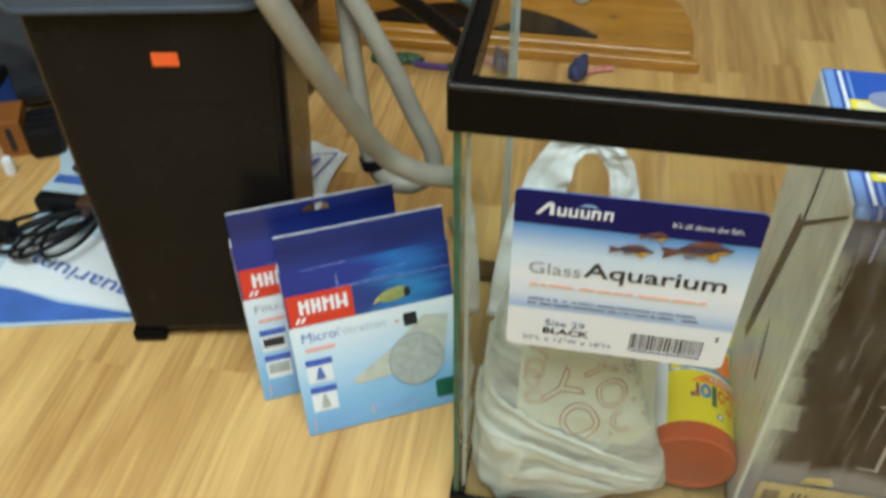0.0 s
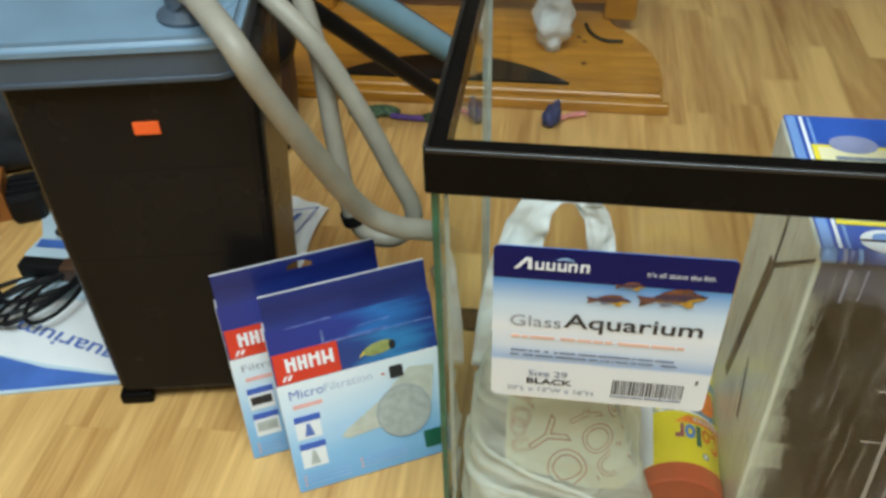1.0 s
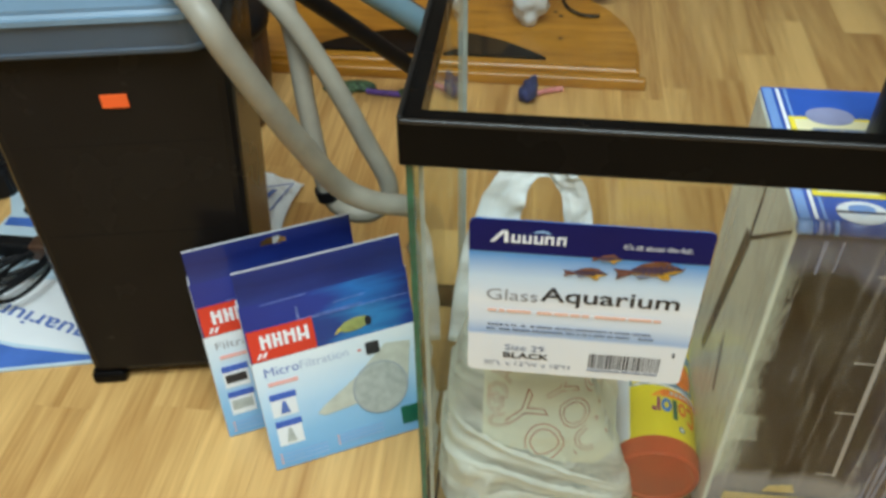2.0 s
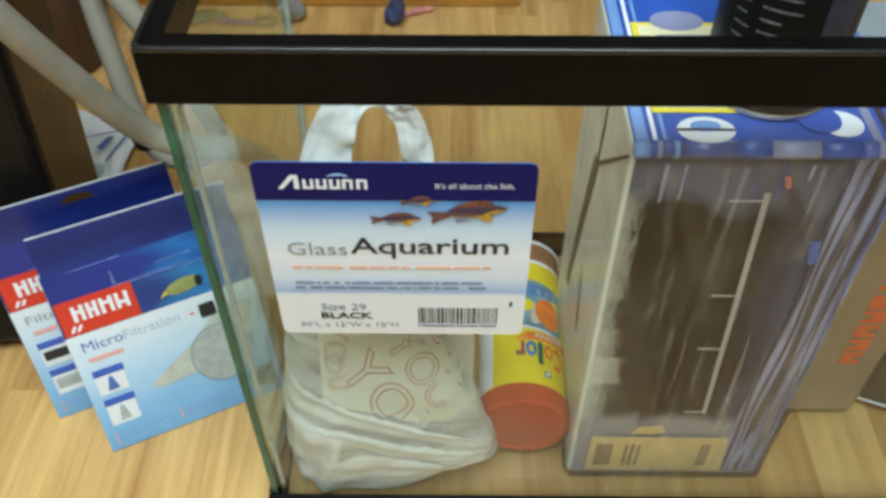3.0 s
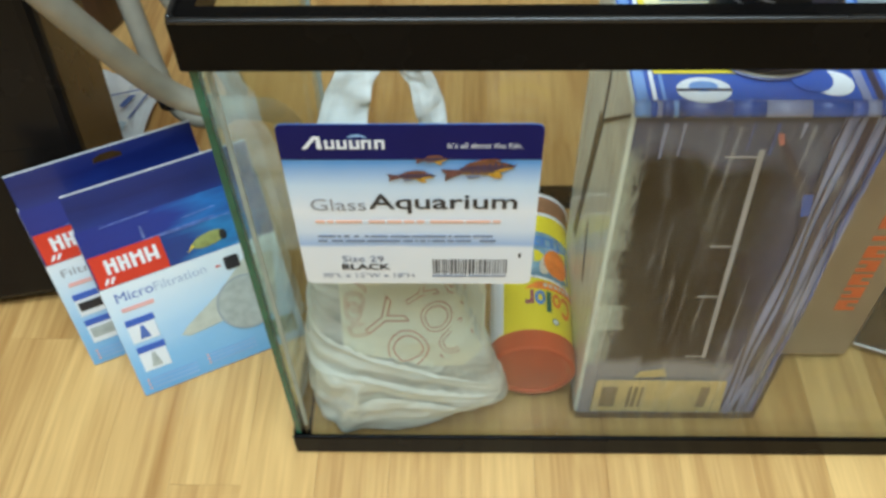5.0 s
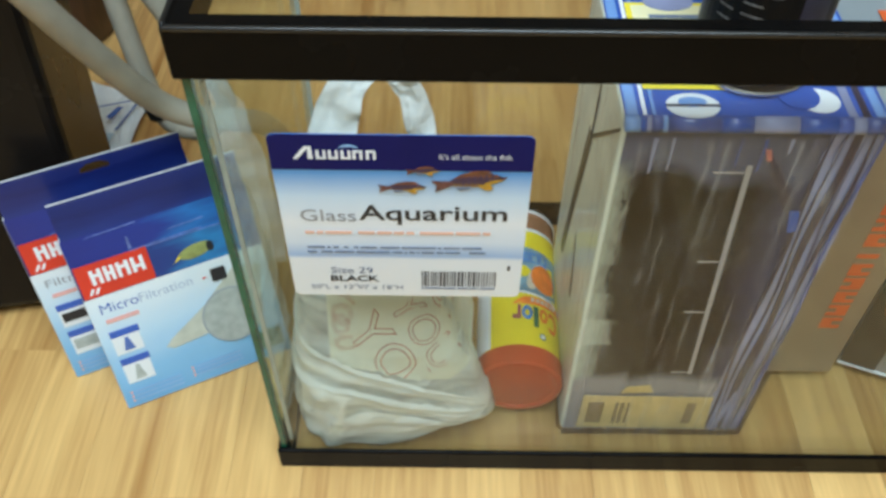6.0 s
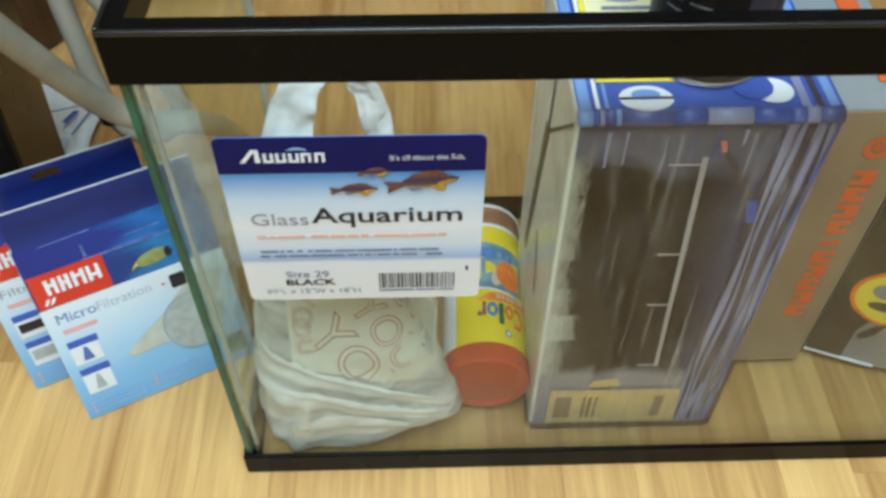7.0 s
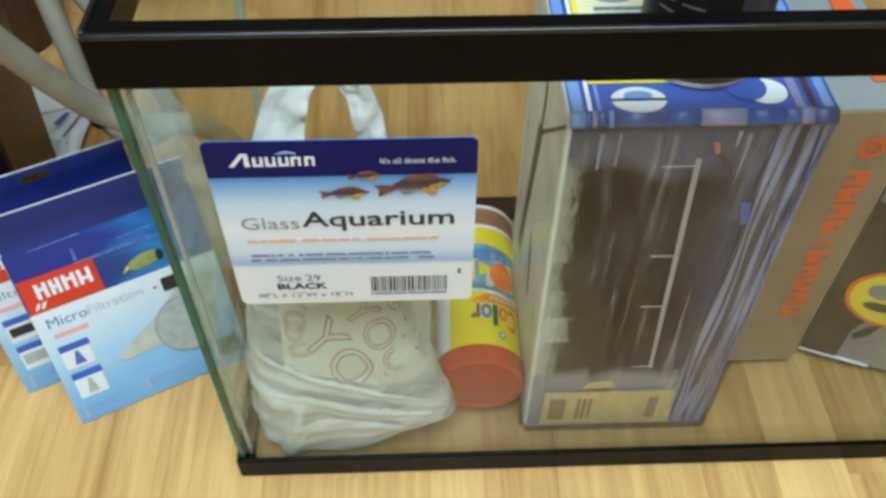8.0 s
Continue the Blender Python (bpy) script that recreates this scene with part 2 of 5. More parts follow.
    Lk.new(m3.outputs[2], b.inputs["Base Color"])
    b.inputs["Roughness"].default_value, b.inputs["Specular IOR Level"].default_value = 0.4, 0.06
    return m


M_picture = picture_print("brown product picture")
M_film = wrap_film("clear shrink film")
M_plank = wood("laminate plank", (0.37, 0.168, 0.042), (0.81, 0.510, 0.190), 0.38, (24, 1.8, 24), 0.20, 0.05)
M_sub = mat("laminate joint", (0.36, 0.21, 0.08), 0.6)
M_pine = wood("varnished pine", (0.27, 0.100, 0.008), (0.58, 0.262, 0.030), 0.40, (3, 22, 22), 0.1, 0.12)
M_basket = wood("dark brown wood", (0.035, 0.016, 0.008), (0.11, 0.05, 0.025), 0.45, (40, 40, 4), 0.1)
M_wall = mat("painted wall", (0.56, 0.57, 0.56), 0.85, var=0.05, scale=4, bump=0.1)
M_ceil = mat("ceiling paint", (0.8, 0.79, 0.76), 0.9, var=0.04, scale=4)
M_rim = mat("black moulded plastic", (0.0040, 0.0034, 0.0032), 0.26, var=0.25, scale=12, bump=0.05, bscale=350, spec=0.075)
M_glass = glass("clear glass", (0.978, 0.99, 0.982))
M_bottom = glass("dusty bottom glass", (0.972, 0.972, 0.96), 0.08)
M_side = glass("greenish glass", (0.88, 0.95, 0.915))
M_edge = mat("green glass edge", (0.012, 0.10, 0.06), 0.12, var=0.35, scale=40, spec=0.6)
M_sil = mat("clear silicone", (0.42, 0.47, 0.44), 0.3, var=0.15, scale=60)
M_navy = mat("navy ink", (0.007, 0.008, 0.095), 0.4, var=0.08, spec=0.12)
M_white = mat("white card", (0.80, 0.82, 0.84), 0.4, var=0.03)
M_cardedge = mat("pale card edge", (0.62, 0.62, 0.66), 0.7, var=0.1, scale=90)
M_inkblack = mat("black ink", (0.02, 0.02, 0.025), 0.4, var=0.1)
M_inkgrey = mat("grey ink", (0.30, 0.31, 0.34), 0.45, var=0.06)
M_inkdim = mat("dim grey ink", (0.11, 0.11, 0.115), 0.5, var=0.5, scale=400)
M_inkdark = mat("dark blue ink", (0.012, 0.016, 0.045), 0.4, var=0.3, scale=60)
M_ochredim = mat("dark ochre ink", (0.16, 0.11, 0.015), 0.4, var=0.6, scale=120)
M_inkslate = mat("slate ink", (0.16, 0.20, 0.30), 0.45, var=0.06)
M_inkorange = mat("pale orange ink", (0.84, 0.50, 0.38), 0.45, var=0.1)
M_inkwhite = mat("white ink", (0.82, 0.83, 0.86), 0.4, var=0.03)
M_inkblue = mat("mid blue ink", (0.09, 0.16, 0.45), 0.4, var=0.1)
M_inkpale = mat("pale blue ink", (0.28, 0.46, 0.72), 0.4, var=0.1)
M_red = mat("red ink", (0.68, 0.045, 0.02), 0.38, var=0.07)
G_fish = gradient("violet and rust ink", [(0.0, (0.34, 0.20, 0.05)), (0.25, (0.12, 0.06, 0.05)), (0.42, (0.045, 0.025, 0.07)), (0.66, (0.07, 0.03, 0.06)), (0.82, (0.20, 0.075, 0.03)), (1.0, (0.12, 0.045, 0.03))], axis="Z", noise_amt=0.14)
M_fishdark = mat("brown and violet ink", (0.13, 0.05, 0.045), 0.4, var=0.6, scale=160)
M_ochre = mat("ochre ink", (0.55, 0.30, 0.03), 0.4, var=0.35, scale=120)
M_yellowgreen = mat("yellow-green ink", (0.31, 0.34, 0.11), 0.4, var=0.3, scale=120)
M_felt = mat("printed grey felt", (0.44, 0.47, 0.44), 0.6, var=0.14, scale=120)
M_cone = mat("printed beige felt", (0.55, 0.56, 0.48), 0.6, var=0.1, scale=90)
M_green = mat("dark green ink", (0.01, 0.12, 0.07), 0.4, var=0.1)
G_boxband = gradient("deep water print", [(0.0, (0.012, 0.018, 0.15)), (0.5, (0.012, 0.05, 0.24)), (0.75, (0.03, 0.22, 0.52)), (1.0, (0.012, 0.04, 0.24))], axis="X", noise_amt=0.25, coat=0.2)
G_boxtop = gradient("royal blue print", [(0.0, (0.012, 0.026, 0.22)), (0.45, (0.012, 0.035, 0.26)), (0.7, (0.02, 0.17, 0.52)), (1.0, (0.008, 0.022, 0.18))], axis="X", noise_amt=0.2, coat=0.25, bump=0.04)
M_body = mat("glossy dark brown plastic", (0.0125, 0.0100, 0.0088), 0.26, var=0.15, scale=9, bump=0.03, bscale=60, spec=0.11)
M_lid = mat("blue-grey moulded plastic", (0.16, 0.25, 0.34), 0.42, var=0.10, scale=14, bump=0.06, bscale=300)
# slate parts; on the lid's sides this darker colour stands in for shade
M_slateshade = mat("slate moulded plastic and lid side shade", (0.055, 0.080, 0.115), 0.40, var=0.10, scale=14, bump=0.06, bscale=300)
M_orange = mat("fluorescent orange paper", (0.95, 0.13, 0.02), 0.6, var=0.05)
M_hose = mat("cloudy grey tubing", (0.315, 0.288, 0.232), 0.48, var=0.14, scale=30, bump=0.05, bscale=90, spec=0.4)
M_black = mat("black rubber", (0.006, 0.006, 0.007), 0.45, var=0.2, scale=30, spec=0.2)
M_blacktube = mat("black painted tube", (0.0045, 0.005, 0.0065), 0.36, var=0.2, scale=20, spec=0.12)
M_skyblue = mat("light blue plastic", (0.22, 0.40, 0.52), 0.4, var=0.1)
M_bag = film_plastic("carrier bag plastic", (0.92, 0.95, 0.90), trans=0.50, clear=0.20)
M_bagfold = film_plastic("folded carrier bag plastic", (0.96, 0.98, 0.94), trans=0.46, clear=0.08)
M_bagcream = film_plastic("cream printed film", (0.86, 0.87, 0.73), trans=0.40, clear=0.03)
M_bagwhite = film_plastic("white film plastic", (0.82, 0.84, 0.84))
M_bagprint = mat("faded red print", (0.56, 0.30, 0.21), 0.5, var=0.15, scale=80)
M_packet = mat("cream paper", (0.66, 0.58, 0.46), 0.6, var=0.08)
M_canred = mat("red can plastic", (0.50, 0.070, 0.020), 0.34, var=0.1)
M_canyel = mat("yellow can label", (0.82, 0.66, 0.02), 0.36, var=0.04)
M_canbrown = mat("brown can print", (0.30, 0.14, 0.07), 0.4, var=0.35, scale=60)
M_canpic = mat("blue and grey can picture", (0.16, 0.30, 0.40), 0.4, var=0.6, scale=45)
M_violetred = mat("violet-red can print", (0.30, 0.06, 0.10), 0.4, var=0.2, scale=60)
M_canblue = mat("blue can print", (0.06, 0.22, 0.55), 0.4, var=0.3, scale=60)
M_canor = mat("orange can print", (0.85, 0.20, 0.02), 0.4, var=0.25, scale=60)
M_cartonwhite = mat("white carton side", (0.83, 0.87, 0.78), 0.5, var=0.14, scale=18, bump=0.25, bscale=25, coat=0.35, bdist=0.004)
M_brown2 = mat("grey-brown product print", (0.042, 0.033, 0.032), 0.45, var=0.5, scale=14, bump=0.2, bscale=22, coat=0.35, bdist=0.004)
M_lav = mat("lavender print", (0.10, 0.105, 0.20), 0.4, var=0.4, scale=16, bump=0.2, bscale=22, coat=0.35, bdist=0.004)
M_lavpale = mat("pale lavender print", (0.27, 0.29, 0.46), 0.4, var=0.3, scale=16, coat=0.1)
M_lavblue = mat("slate blue print", (0.06, 0.10, 0.34), 0.35, var=0.5, scale=40, coat=0.3)
M_lavdark = mat("dark violet print", (0.035, 0.030, 0.065), 0.4, var=0.2, scale=16, coat=0.3)
M_blue = mat("strong blue print", (0.03, 0.10, 0.45), 0.35, var=0.2, scale=20, coat=0.4)
M_bluepale = mat("sky blue print", (0.20, 0.36, 0.72), 0.35, var=0.2, scale=20, coat=0.4)
M_cream = mat("cream print", (0.80, 0.74, 0.46), 0.4, var=0.05)
M_yellow = mat("yellow print", (0.82, 0.66, 0.05), 0.4, var=0.05)
M_kraftdark = mat("brown sticker ink", (0.24, 0.165, 0.075), 0.5, var=0.3, scale=200)
M_kraft = mat("yellow sticker paper", (0.64, 0.49, 0.21), 0.5, var=0.12, scale=50)
M_silver = mat("silver rod print", (0.40, 0.38, 0.39), 0.35, var=0.1)
M_card = mat("brown corrugated card", (0.30, 0.215, 0.135), 0.75, var=0.08, scale=30, bump=0.1)
M_cardgrey = mat("grey coated card", (0.26, 0.29, 0.31), 0.45, var=0.06)
M_inkverm = mat("vermilion ink", (0.72, 0.13, 0.03), 0.5, var=0.08)
M_photo = mat("dark photo print", (0.05, 0.042, 0.034), 0.4, var=0.4, scale=30)
M_photopale = mat("pale photo print", (0.27, 0.26, 0.25), 0.4, var=0.08)
M_chrome = mat("silver metal", (0.6, 0.6, 0.6), 0.22, metal=1.0, var=0.05)
M_sheetblue = mat("blue sheet print", (0.06, 0.15, 0.48), 0.45, var=0.15, scale=25, bump=0.1)
M_sheetpale = mat("pale blue sheet print", (0.52, 0.66, 0.76), 0.5, var=0.10, scale=12, bump=0.1)
M_paper = mat("white wrapper paper", (0.84, 0.87, 0.88), 0.45, var=0.06, scale=30, bump=0.2, bscale=60)
M_oranbox = mat("orange carton", (0.27, 0.09, 0.016), 0.5, var=0.2)
M_patt = mat("green floral cloth", (0.06, 0.11, 0.055), 0.7, var=0.98, scale=160)
M_purple = mat("violet cloth", (0.13, 0.06, 0.28), 0.7, var=0.3, scale=60)
M_darkblue = mat("dark blue cloth", (0.035, 0.04, 0.12), 0.8, var=0.3, scale=90, bump=0.3)
M_pinkred = mat("red and white plastic", (0.62, 0.22, 0.2), 0.4, var=0.35, scale=90)
M_darkcloth = mat("dark grey cloth", (0.022, 0.023, 0.026), 0.85, var=0.35, scale=40, bump=0.3, bscale=400)
M_lamp = bpy.data.materials.new("lamp diffuser")
nt_l, b_l = nodes_of(M_lamp)
b_l.inputs["Emission Color"].default_value = (1.0, 0.93, 0.82, 1)
b_l.inputs["Emission Strength"].default_value = 2.0


# ---- builders ----
def part(name, bm, material, parent=None, label="", smooth=False, m=None):
    me = bpy.data.meshes.new(name)
    bm.normal_update()
    bm.to_mesh(me)
    bm.free()
    if smooth:
        for p in me.polygons:
            p.use_smooth = True
    if material:
        me.materials.append(material)
    ob = new(name, me)
    if parent:
        ob.parent = parent
    if m is not None:
        ob.matrix_local = m
    if label:
        tagged(ob, label)
    return ob


def thing(name, m, label, category, group="", kind=""):
    return_ob = new(name)
    return_ob.empty_display_size = 0.02
    return_ob.matrix_world = m
    return tagged(return_ob, label, category, group, kind)


def box(bm, x0, y0, z0, x1, y1, z1, bev=0.0, seg=2):
    r = bmesh.ops.create_cube(bm, size=1)
    vs = r["verts"]
    for v in vs:
        v.co = ((x0 + x1) / 2 + v.co.x * (x1 - x0), (y0 + y1) / 2 + v.co.y * (y1 - y0), (z0 + z1) / 2 + v.co.z * (z1 - z0))
    if bev:
        es = list({e for v in vs for e in v.link_edges})
        bmesh.ops.bevel(bm, geom=es, offset=bev, segments=seg, affect="EDGES", profile=0.5)
    return bm


def boxed(*a, **k):
    return box(bmesh.new(), *a, **k)


def prism(pts, t, m=None):
    """A flat polygon in the local x-y plane, t thick towards +z."""
    bm = bmesh.new()
    n = len(pts)
    lo = [bm.verts.new((x, y, 0)) for x, y in pts]
    hi = [bm.verts.new((x, y, t)) for x, y in pts]
    bm.faces.new(hi)
    bm.faces.new(lo[::-1])
    for i in range(n):
        j = (i + 1) % n
        bm.faces.new((lo[i], lo[j], hi[j], hi[i]))
    bmesh.ops.recalc_face_normals(bm, faces=bm.faces)
    if m is not None:
        bm.transform(m)
    return bm


def rect(x0, y0, x1, y1):
    return [(x0, y0), (x1, y0), (x1, y1), (x0, y1)]


def rrect(x0, y0, x1, y1, r, n=5):
    out = []
    for cx, cy, a0 in ((x1 - r, y0 + r, -90), (x1 - r, y1 - r, 0), (x0 + r, y1 - r, 90), (x0 + r, y0 + r, 180)):
        for i in range(n + 1):
            a = radians(a0 + 90 * i / n)
            out.append((cx + r * math.cos(a), cy + r * math.sin(a)))
    return out


def oval(cx, cy, rx, ry, n=24, tilt=0.0):
    c, s = math.cos(radians(tilt)), math.sin(radians(tilt))
    return [(cx + rx * math.cos(a) * c - ry * math.sin(a) * s, cy + rx * math.cos(a) * s + ry * math.sin(a) * c)
            for a in (2 * math.pi * i / n for i in range(n))]


def ring_pts(cx, cy, r0, r1, n=28):
    bm = bmesh.new()
    vs = [[bm.verts.new((cx + r * math.cos(2 * math.pi * i / n), cy + r * math.sin(2 * math.pi * i / n), z)) for i in range(n)]
          for r, z in ((r0, 0.0003), (r1, 0.0003))]
    for i in range(n):
        j = (i + 1) % n
        bm.faces.new((vs[0][i], vs[1][i], vs[1][j], vs[0][j]))
    return bm


def tube(pts, r, n=12, caps=True, ridge=0.0, per=6):
    """A round tube swept along a smooth line through pts."""
    P = [Vector(p) for p in pts]
    line = []
    for i in range(len(P) - 1):
        a, b, c, d = P[max(i - 1, 0)], P[i], P[i + 1], P[min(i + 2, len(P) - 1)]
        for k in range(per):
            t = k / per
            line.append(0.5 * ((2 * b) + (c - a) * t + (2 * a - 5 * b + 4 * c - d) * t * t + (3 * b - a - 3 * c + d) * t ** 3))
    line.append(P[-1])
    bm = bmesh.new()
    rings = []
    up = Vector((0.13, 0.2, 0.97))
    for i, p in enumerate(line):
        d = (line[min(i + 1, len(line) - 1)] - line[max(i - 1, 0)]).normalized()
        s = d.cross(up)
        if s.length < 1e-4:
            s = d.cross(Vector((1, 0, 0)))
        s.normalize()
        up = s.cross(d).normalized()
        rr = r * (1 + (ridge if i % 2 else 0))
        rings.append([bm.verts.new(p + rr * (math.cos(2 * math.pi * k / n) * s + math.sin(2 * math.pi * k / n) * up)) for k in range(n)])
    for a, b in zip(rings, rings[1:]):
        for k in range(n):
            bm.faces.new((a[k], a[(k + 1) % n], b[(k + 1) % n], b[k]))
    if caps:
        bm.faces.new(rings[0][::-1])
        bm.faces.new(rings[-1])
    bmesh.ops.recalc_face_normals(bm, faces=bm.faces)
    return bm


def lathe(prof, n=32, m=None):
    """A turned shape from (radius, height) pairs."""
    bm = bmesh.new()
    rings = [[bm.verts.new((r * math.cos(2 * math.pi * k / n), r * math.sin(2 * math.pi * k / n), z)) for k in range(n)] for r, z in prof]
    for a, b in zip(rings, rings[1:]):
        for k in range(n):
            bm.faces.new((a[k], a[(k + 1) % n], b[(k + 1) % n], b[k]))
    if prof[0][0] > 1e-4:
        bm.faces.new(rings[0][::-1])
    if prof[-1][0] > 1e-4:
        bm.faces.new(rings[-1])
    bmesh.ops.remove_doubles(bm, verts=bm.verts, dist=1e-6)
    bmesh.ops.recalc_face_normals(bm, faces=bm.faces)
    if m is not None:
        bm.transform(m)
    return bm


def text_mesh(body, width, height=None, outline=0.0, bold=0.0):
    """Lettering as a flat mesh, its lower left at the origin, fitted to a width (and height)."""
    cu = bpy.data.curves.new("lettering", "FONT")
    cu.body = body
    cu.offset = bold
    if outline:
        cu.fill_mode = "NONE"
        cu.bevel_depth = outline
        cu.bevel_resolution = 0
        cu.resolution_u = 6
    else:
        cu.resolution_u = 3
    ob = bpy.data.objects.new("lettering", cu)
    scene.collection.objects.link(ob)
    dg = bpy.context.evaluated_depsgraph_get()
    dg.update()
    me = bpy.data.meshes.new_from_object(ob.evaluated_get(dg))
    bpy.data.objects.remove(ob)
    bm = bmesh.new()
    bm.from_mesh(me)
    bpy.data.meshes.remove(me)
    xs = [v.co.x for v in bm.verts]
    ys = [v.co.y for v in bm.verts]
    k = width / (max(xs) - min(xs))
    ky = height / (max(ys) - min(ys)) if height else k
    x0, y0 = min(xs), min(ys)
    for v in bm.verts:
        v.co = ((v.co.x - x0) * k, (v.co.y - y0) * ky, v.co.z * k)
    return bm


def lettering(name, body, x, y, z, width, material, parent, base, height=None, bold=0.0, label=""):
    bm = text_mesh(body, width, height, bold=bold)
    bm.transform(base @ Matrix.Translation((x, y, z)))
    return part(name, bm, material, parent, label)


def decal(name, pts, z, material, parent, base, t=0.0003, label=""):
    return part(name, prism(pts, t, base @ Matrix.Translation((0, 0, z))), material, parent, label)


def ragged(pts, amp, seed):
    """The outline broken up by small uneven steps, as torn or crumpled print has."""
    r_ = random.Random(seed)
    out = []
    for i in range(len(pts)):
        a, b = Vector(pts[i]), Vector(pts[(i + 1) % len(pts)])
        k = max(1, int((b - a).length / 0.013))
        out += [tuple(a.lerp(b, (q + (r_.uniform(-0.35, 0.35) if q else 0)) / k) + Vector((r_.uniform(-amp, amp), r_.uniform(-amp, amp))) * (0.0 if q == 0 else 1)) for q in range(k)]
    return out


def word_bars(name, x, y, width, height, n, z, material, parent, base, seed=1):
    """A line of unreadable small print as plain bars."""
    rnd = random.Random(seed)
    bm = bmesh.new()
    cuts = sorted(rnd.uniform(0.05, 0.95) for _ in range(n - 1))
    edges = [0, *cuts, 1]
    for a, b in zip(edges, edges[1:]):
        if b - a < 0.02:
            continue
        box(bm, x + a * width, y, z, x + b * width - 0.012 * width, y + height, z + 0.0003)
    bm.transform(base)
    return part(name, bm, material, parent)


FRONT = Matrix(((1, 0, 0, 0), (0, 0, -1, 0), (0, 1, 0, 0), (0, 0, 0, 1)))   # local x-y plane stood up, facing -y


# ---- room ----
floor = part("floor", boxed(-2.6, -2.6, -0.06, 3.0, 2.9, -0.0015), M_sub, None)
tagged(floor, "light oak laminate strip floor", "floor", kind="structure")
for nm, a in (("wall_north", (-2.7, 2.9, -0.06, 3.1, 3.0, 2.5)), ("wall_south", (-2.7, -2.7, -0.06, 3.1, -2.6, 2.5)),
              ("wall_west", (-2.7, -2.6, -0.06, -2.6, 2.9, 2.5)), ("wall_east", (3.0, -2.6, -0.06, 3.1, 2.9, 2.5))):
    tagged(part(nm, boxed(*a), M_wall), "plain cream painted room wall", "wall", kind="structure")
tagged(part("ceiling", boxed(-2.7, -2.7, 2.5, 3.1, 3.0, 2.6), M_ceil), "plain white painted ceiling", "ceiling", kind="structure")
lampf = thing("ceiling_light", pose(0.08, -0.78, 2.5), "white ceiling light with a pale diffuser", "ceiling light")
part("housing", boxed(-0.92, -0.62, -0.05, 0.92, 0.62, 0.0, bev=0.006), M_ceil, lampf)
part("diffuser", boxed(-0.88, -0.58, -0.08, 0.88, 0.58, -0.05, bev=0.01), M_lamp, lampf, "glowing white diffuser")

# ---- aquarium ----
TL, TD, TH = 0.768, 0.318, 0.476
tank = thing("aquarium", pose(0, 0, 0), "empty glass aquarium with black plastic rims on the floor", "aquarium")


def rim_frame(z0, z1, w, lip):
    bm = bmesh.new()
    t = 0.0045
    for a in ((0, 0, TL, t), (0, TD - t, TL, TD), (0, t, t, TD - t), (TL - t, t, TL, TD - t)):
        box(bm, a[0], a[1], z0, a[2], a[3], z1, bev=0.0020, seg=3)
    zl = (z1 - 0.004, z1 - 0.0006) if lip > 0 else (z0 + 0.002, z0 + 0.006)
    for a in ((t, t, TL - t, w), (t, TD - w, TL - t, TD - t), (t, w, w, TD - w), (TL - w, w, TL - t, TD - w)):
        box(bm, a[0], a[1], zl[0], a[2], a[3], zl[1])
    if lip > 0:
        i = 0.003
        for a in ((w - i, w - i, TL - w + i, w), (w - i, TD - w, TL - w + i, TD - w + i), (w - i, w, w, TD - w), (TL - w, w, TL - w + i, TD - w)):
            box(bm, a[0], a[1], z1 - lip, a[2], a[3], z1 - 0.004)
    return bm


part("top_rim", rim_frame(TH - 0.034, TH, 0.0135, 0.022), M_rim, tank, "black plastic top rim")
# added strips, lighter and glossier than the rim, that bring out its edge highlight
M_rimglint = mat("glossier black plastic for the rim highlight", (0.010, 0.009, 0.009), 0.3, var=0.3, scale=60, spec=0.55)
part("rim_glint", boxed(0.001, -0.0006, TH - 0.0030, TL - 0.001, 0.0030, TH + 0.0005, bev=0.0016, seg=4), M_rimglint, tank, "added glossy strip for the rim's edge highlight", smooth=True)
part("rim_glint", boxed(-0.0006, 0.0032, TH - 0.0030, 0.0030, TD - 0.001, TH + 0.0005, bev=0.0016, seg=4), M_rimglint, tank, smooth=True)
part("base_rim", rim_frame(0.0, 0.029, 0.012, -1), M_rim, tank, "black plastic base rim")
g0, gt, zb, zt = 0.005, 0.0055, 0.0075, TH - 0.008
panes = [("front_pane", (g0, g0, zb + 0.006, TL - g0, g0 + gt, zt), M_glass), ("back_pane", (g0, TD - g0 - gt, zb + 0.006, TL - g0, TD - g0, zt), M_glass),
         ("side_pane", (g0, g0 + gt + 0.0008, zb + 0.006, g0 + gt, TD - g0 - gt - 0.0008, zt), M_side),
         ("side_pane", (TL - g0 - gt, g0 + gt + 0.0008, zb + 0.006, TL - g0, TD - g0 - gt - 0.0008, zt), M_side),
         ("bottom_pane", (g0, g0, zb - 0.001, TL - g0, TD - g0, zb + 0.005), M_bottom)]
for nm, a, mt in panes:
    p_ = part(nm, boxed(*a), mt, tank)
FLOOR_IN = zb + 0.005
for x in (g0 - 0.0014, TL - g0 - 0.0031):
    part("glass_edge", boxed(x, g0 - 0.0008, 0.0295, x + 0.0045, g0 + gt + 0.0004, TH - 0.0345), M_edge, tank, "dark green polished glass edge")
for x in (g0 + gt + 0.0002, TL - g0 - gt - 0.0042):
    for y in (g0 + gt + 0.0002, TD - g0 - gt - 0.0042):
        w = 0.004 if y > 0.1 else 0.0028
        bm = boxed(0, 0, 0, w, w, TH - 0.075)
        bm.transform(Matrix.Translation((x, y, 0.032)))
        part("silicone_seam", bm, M_sil, tank)

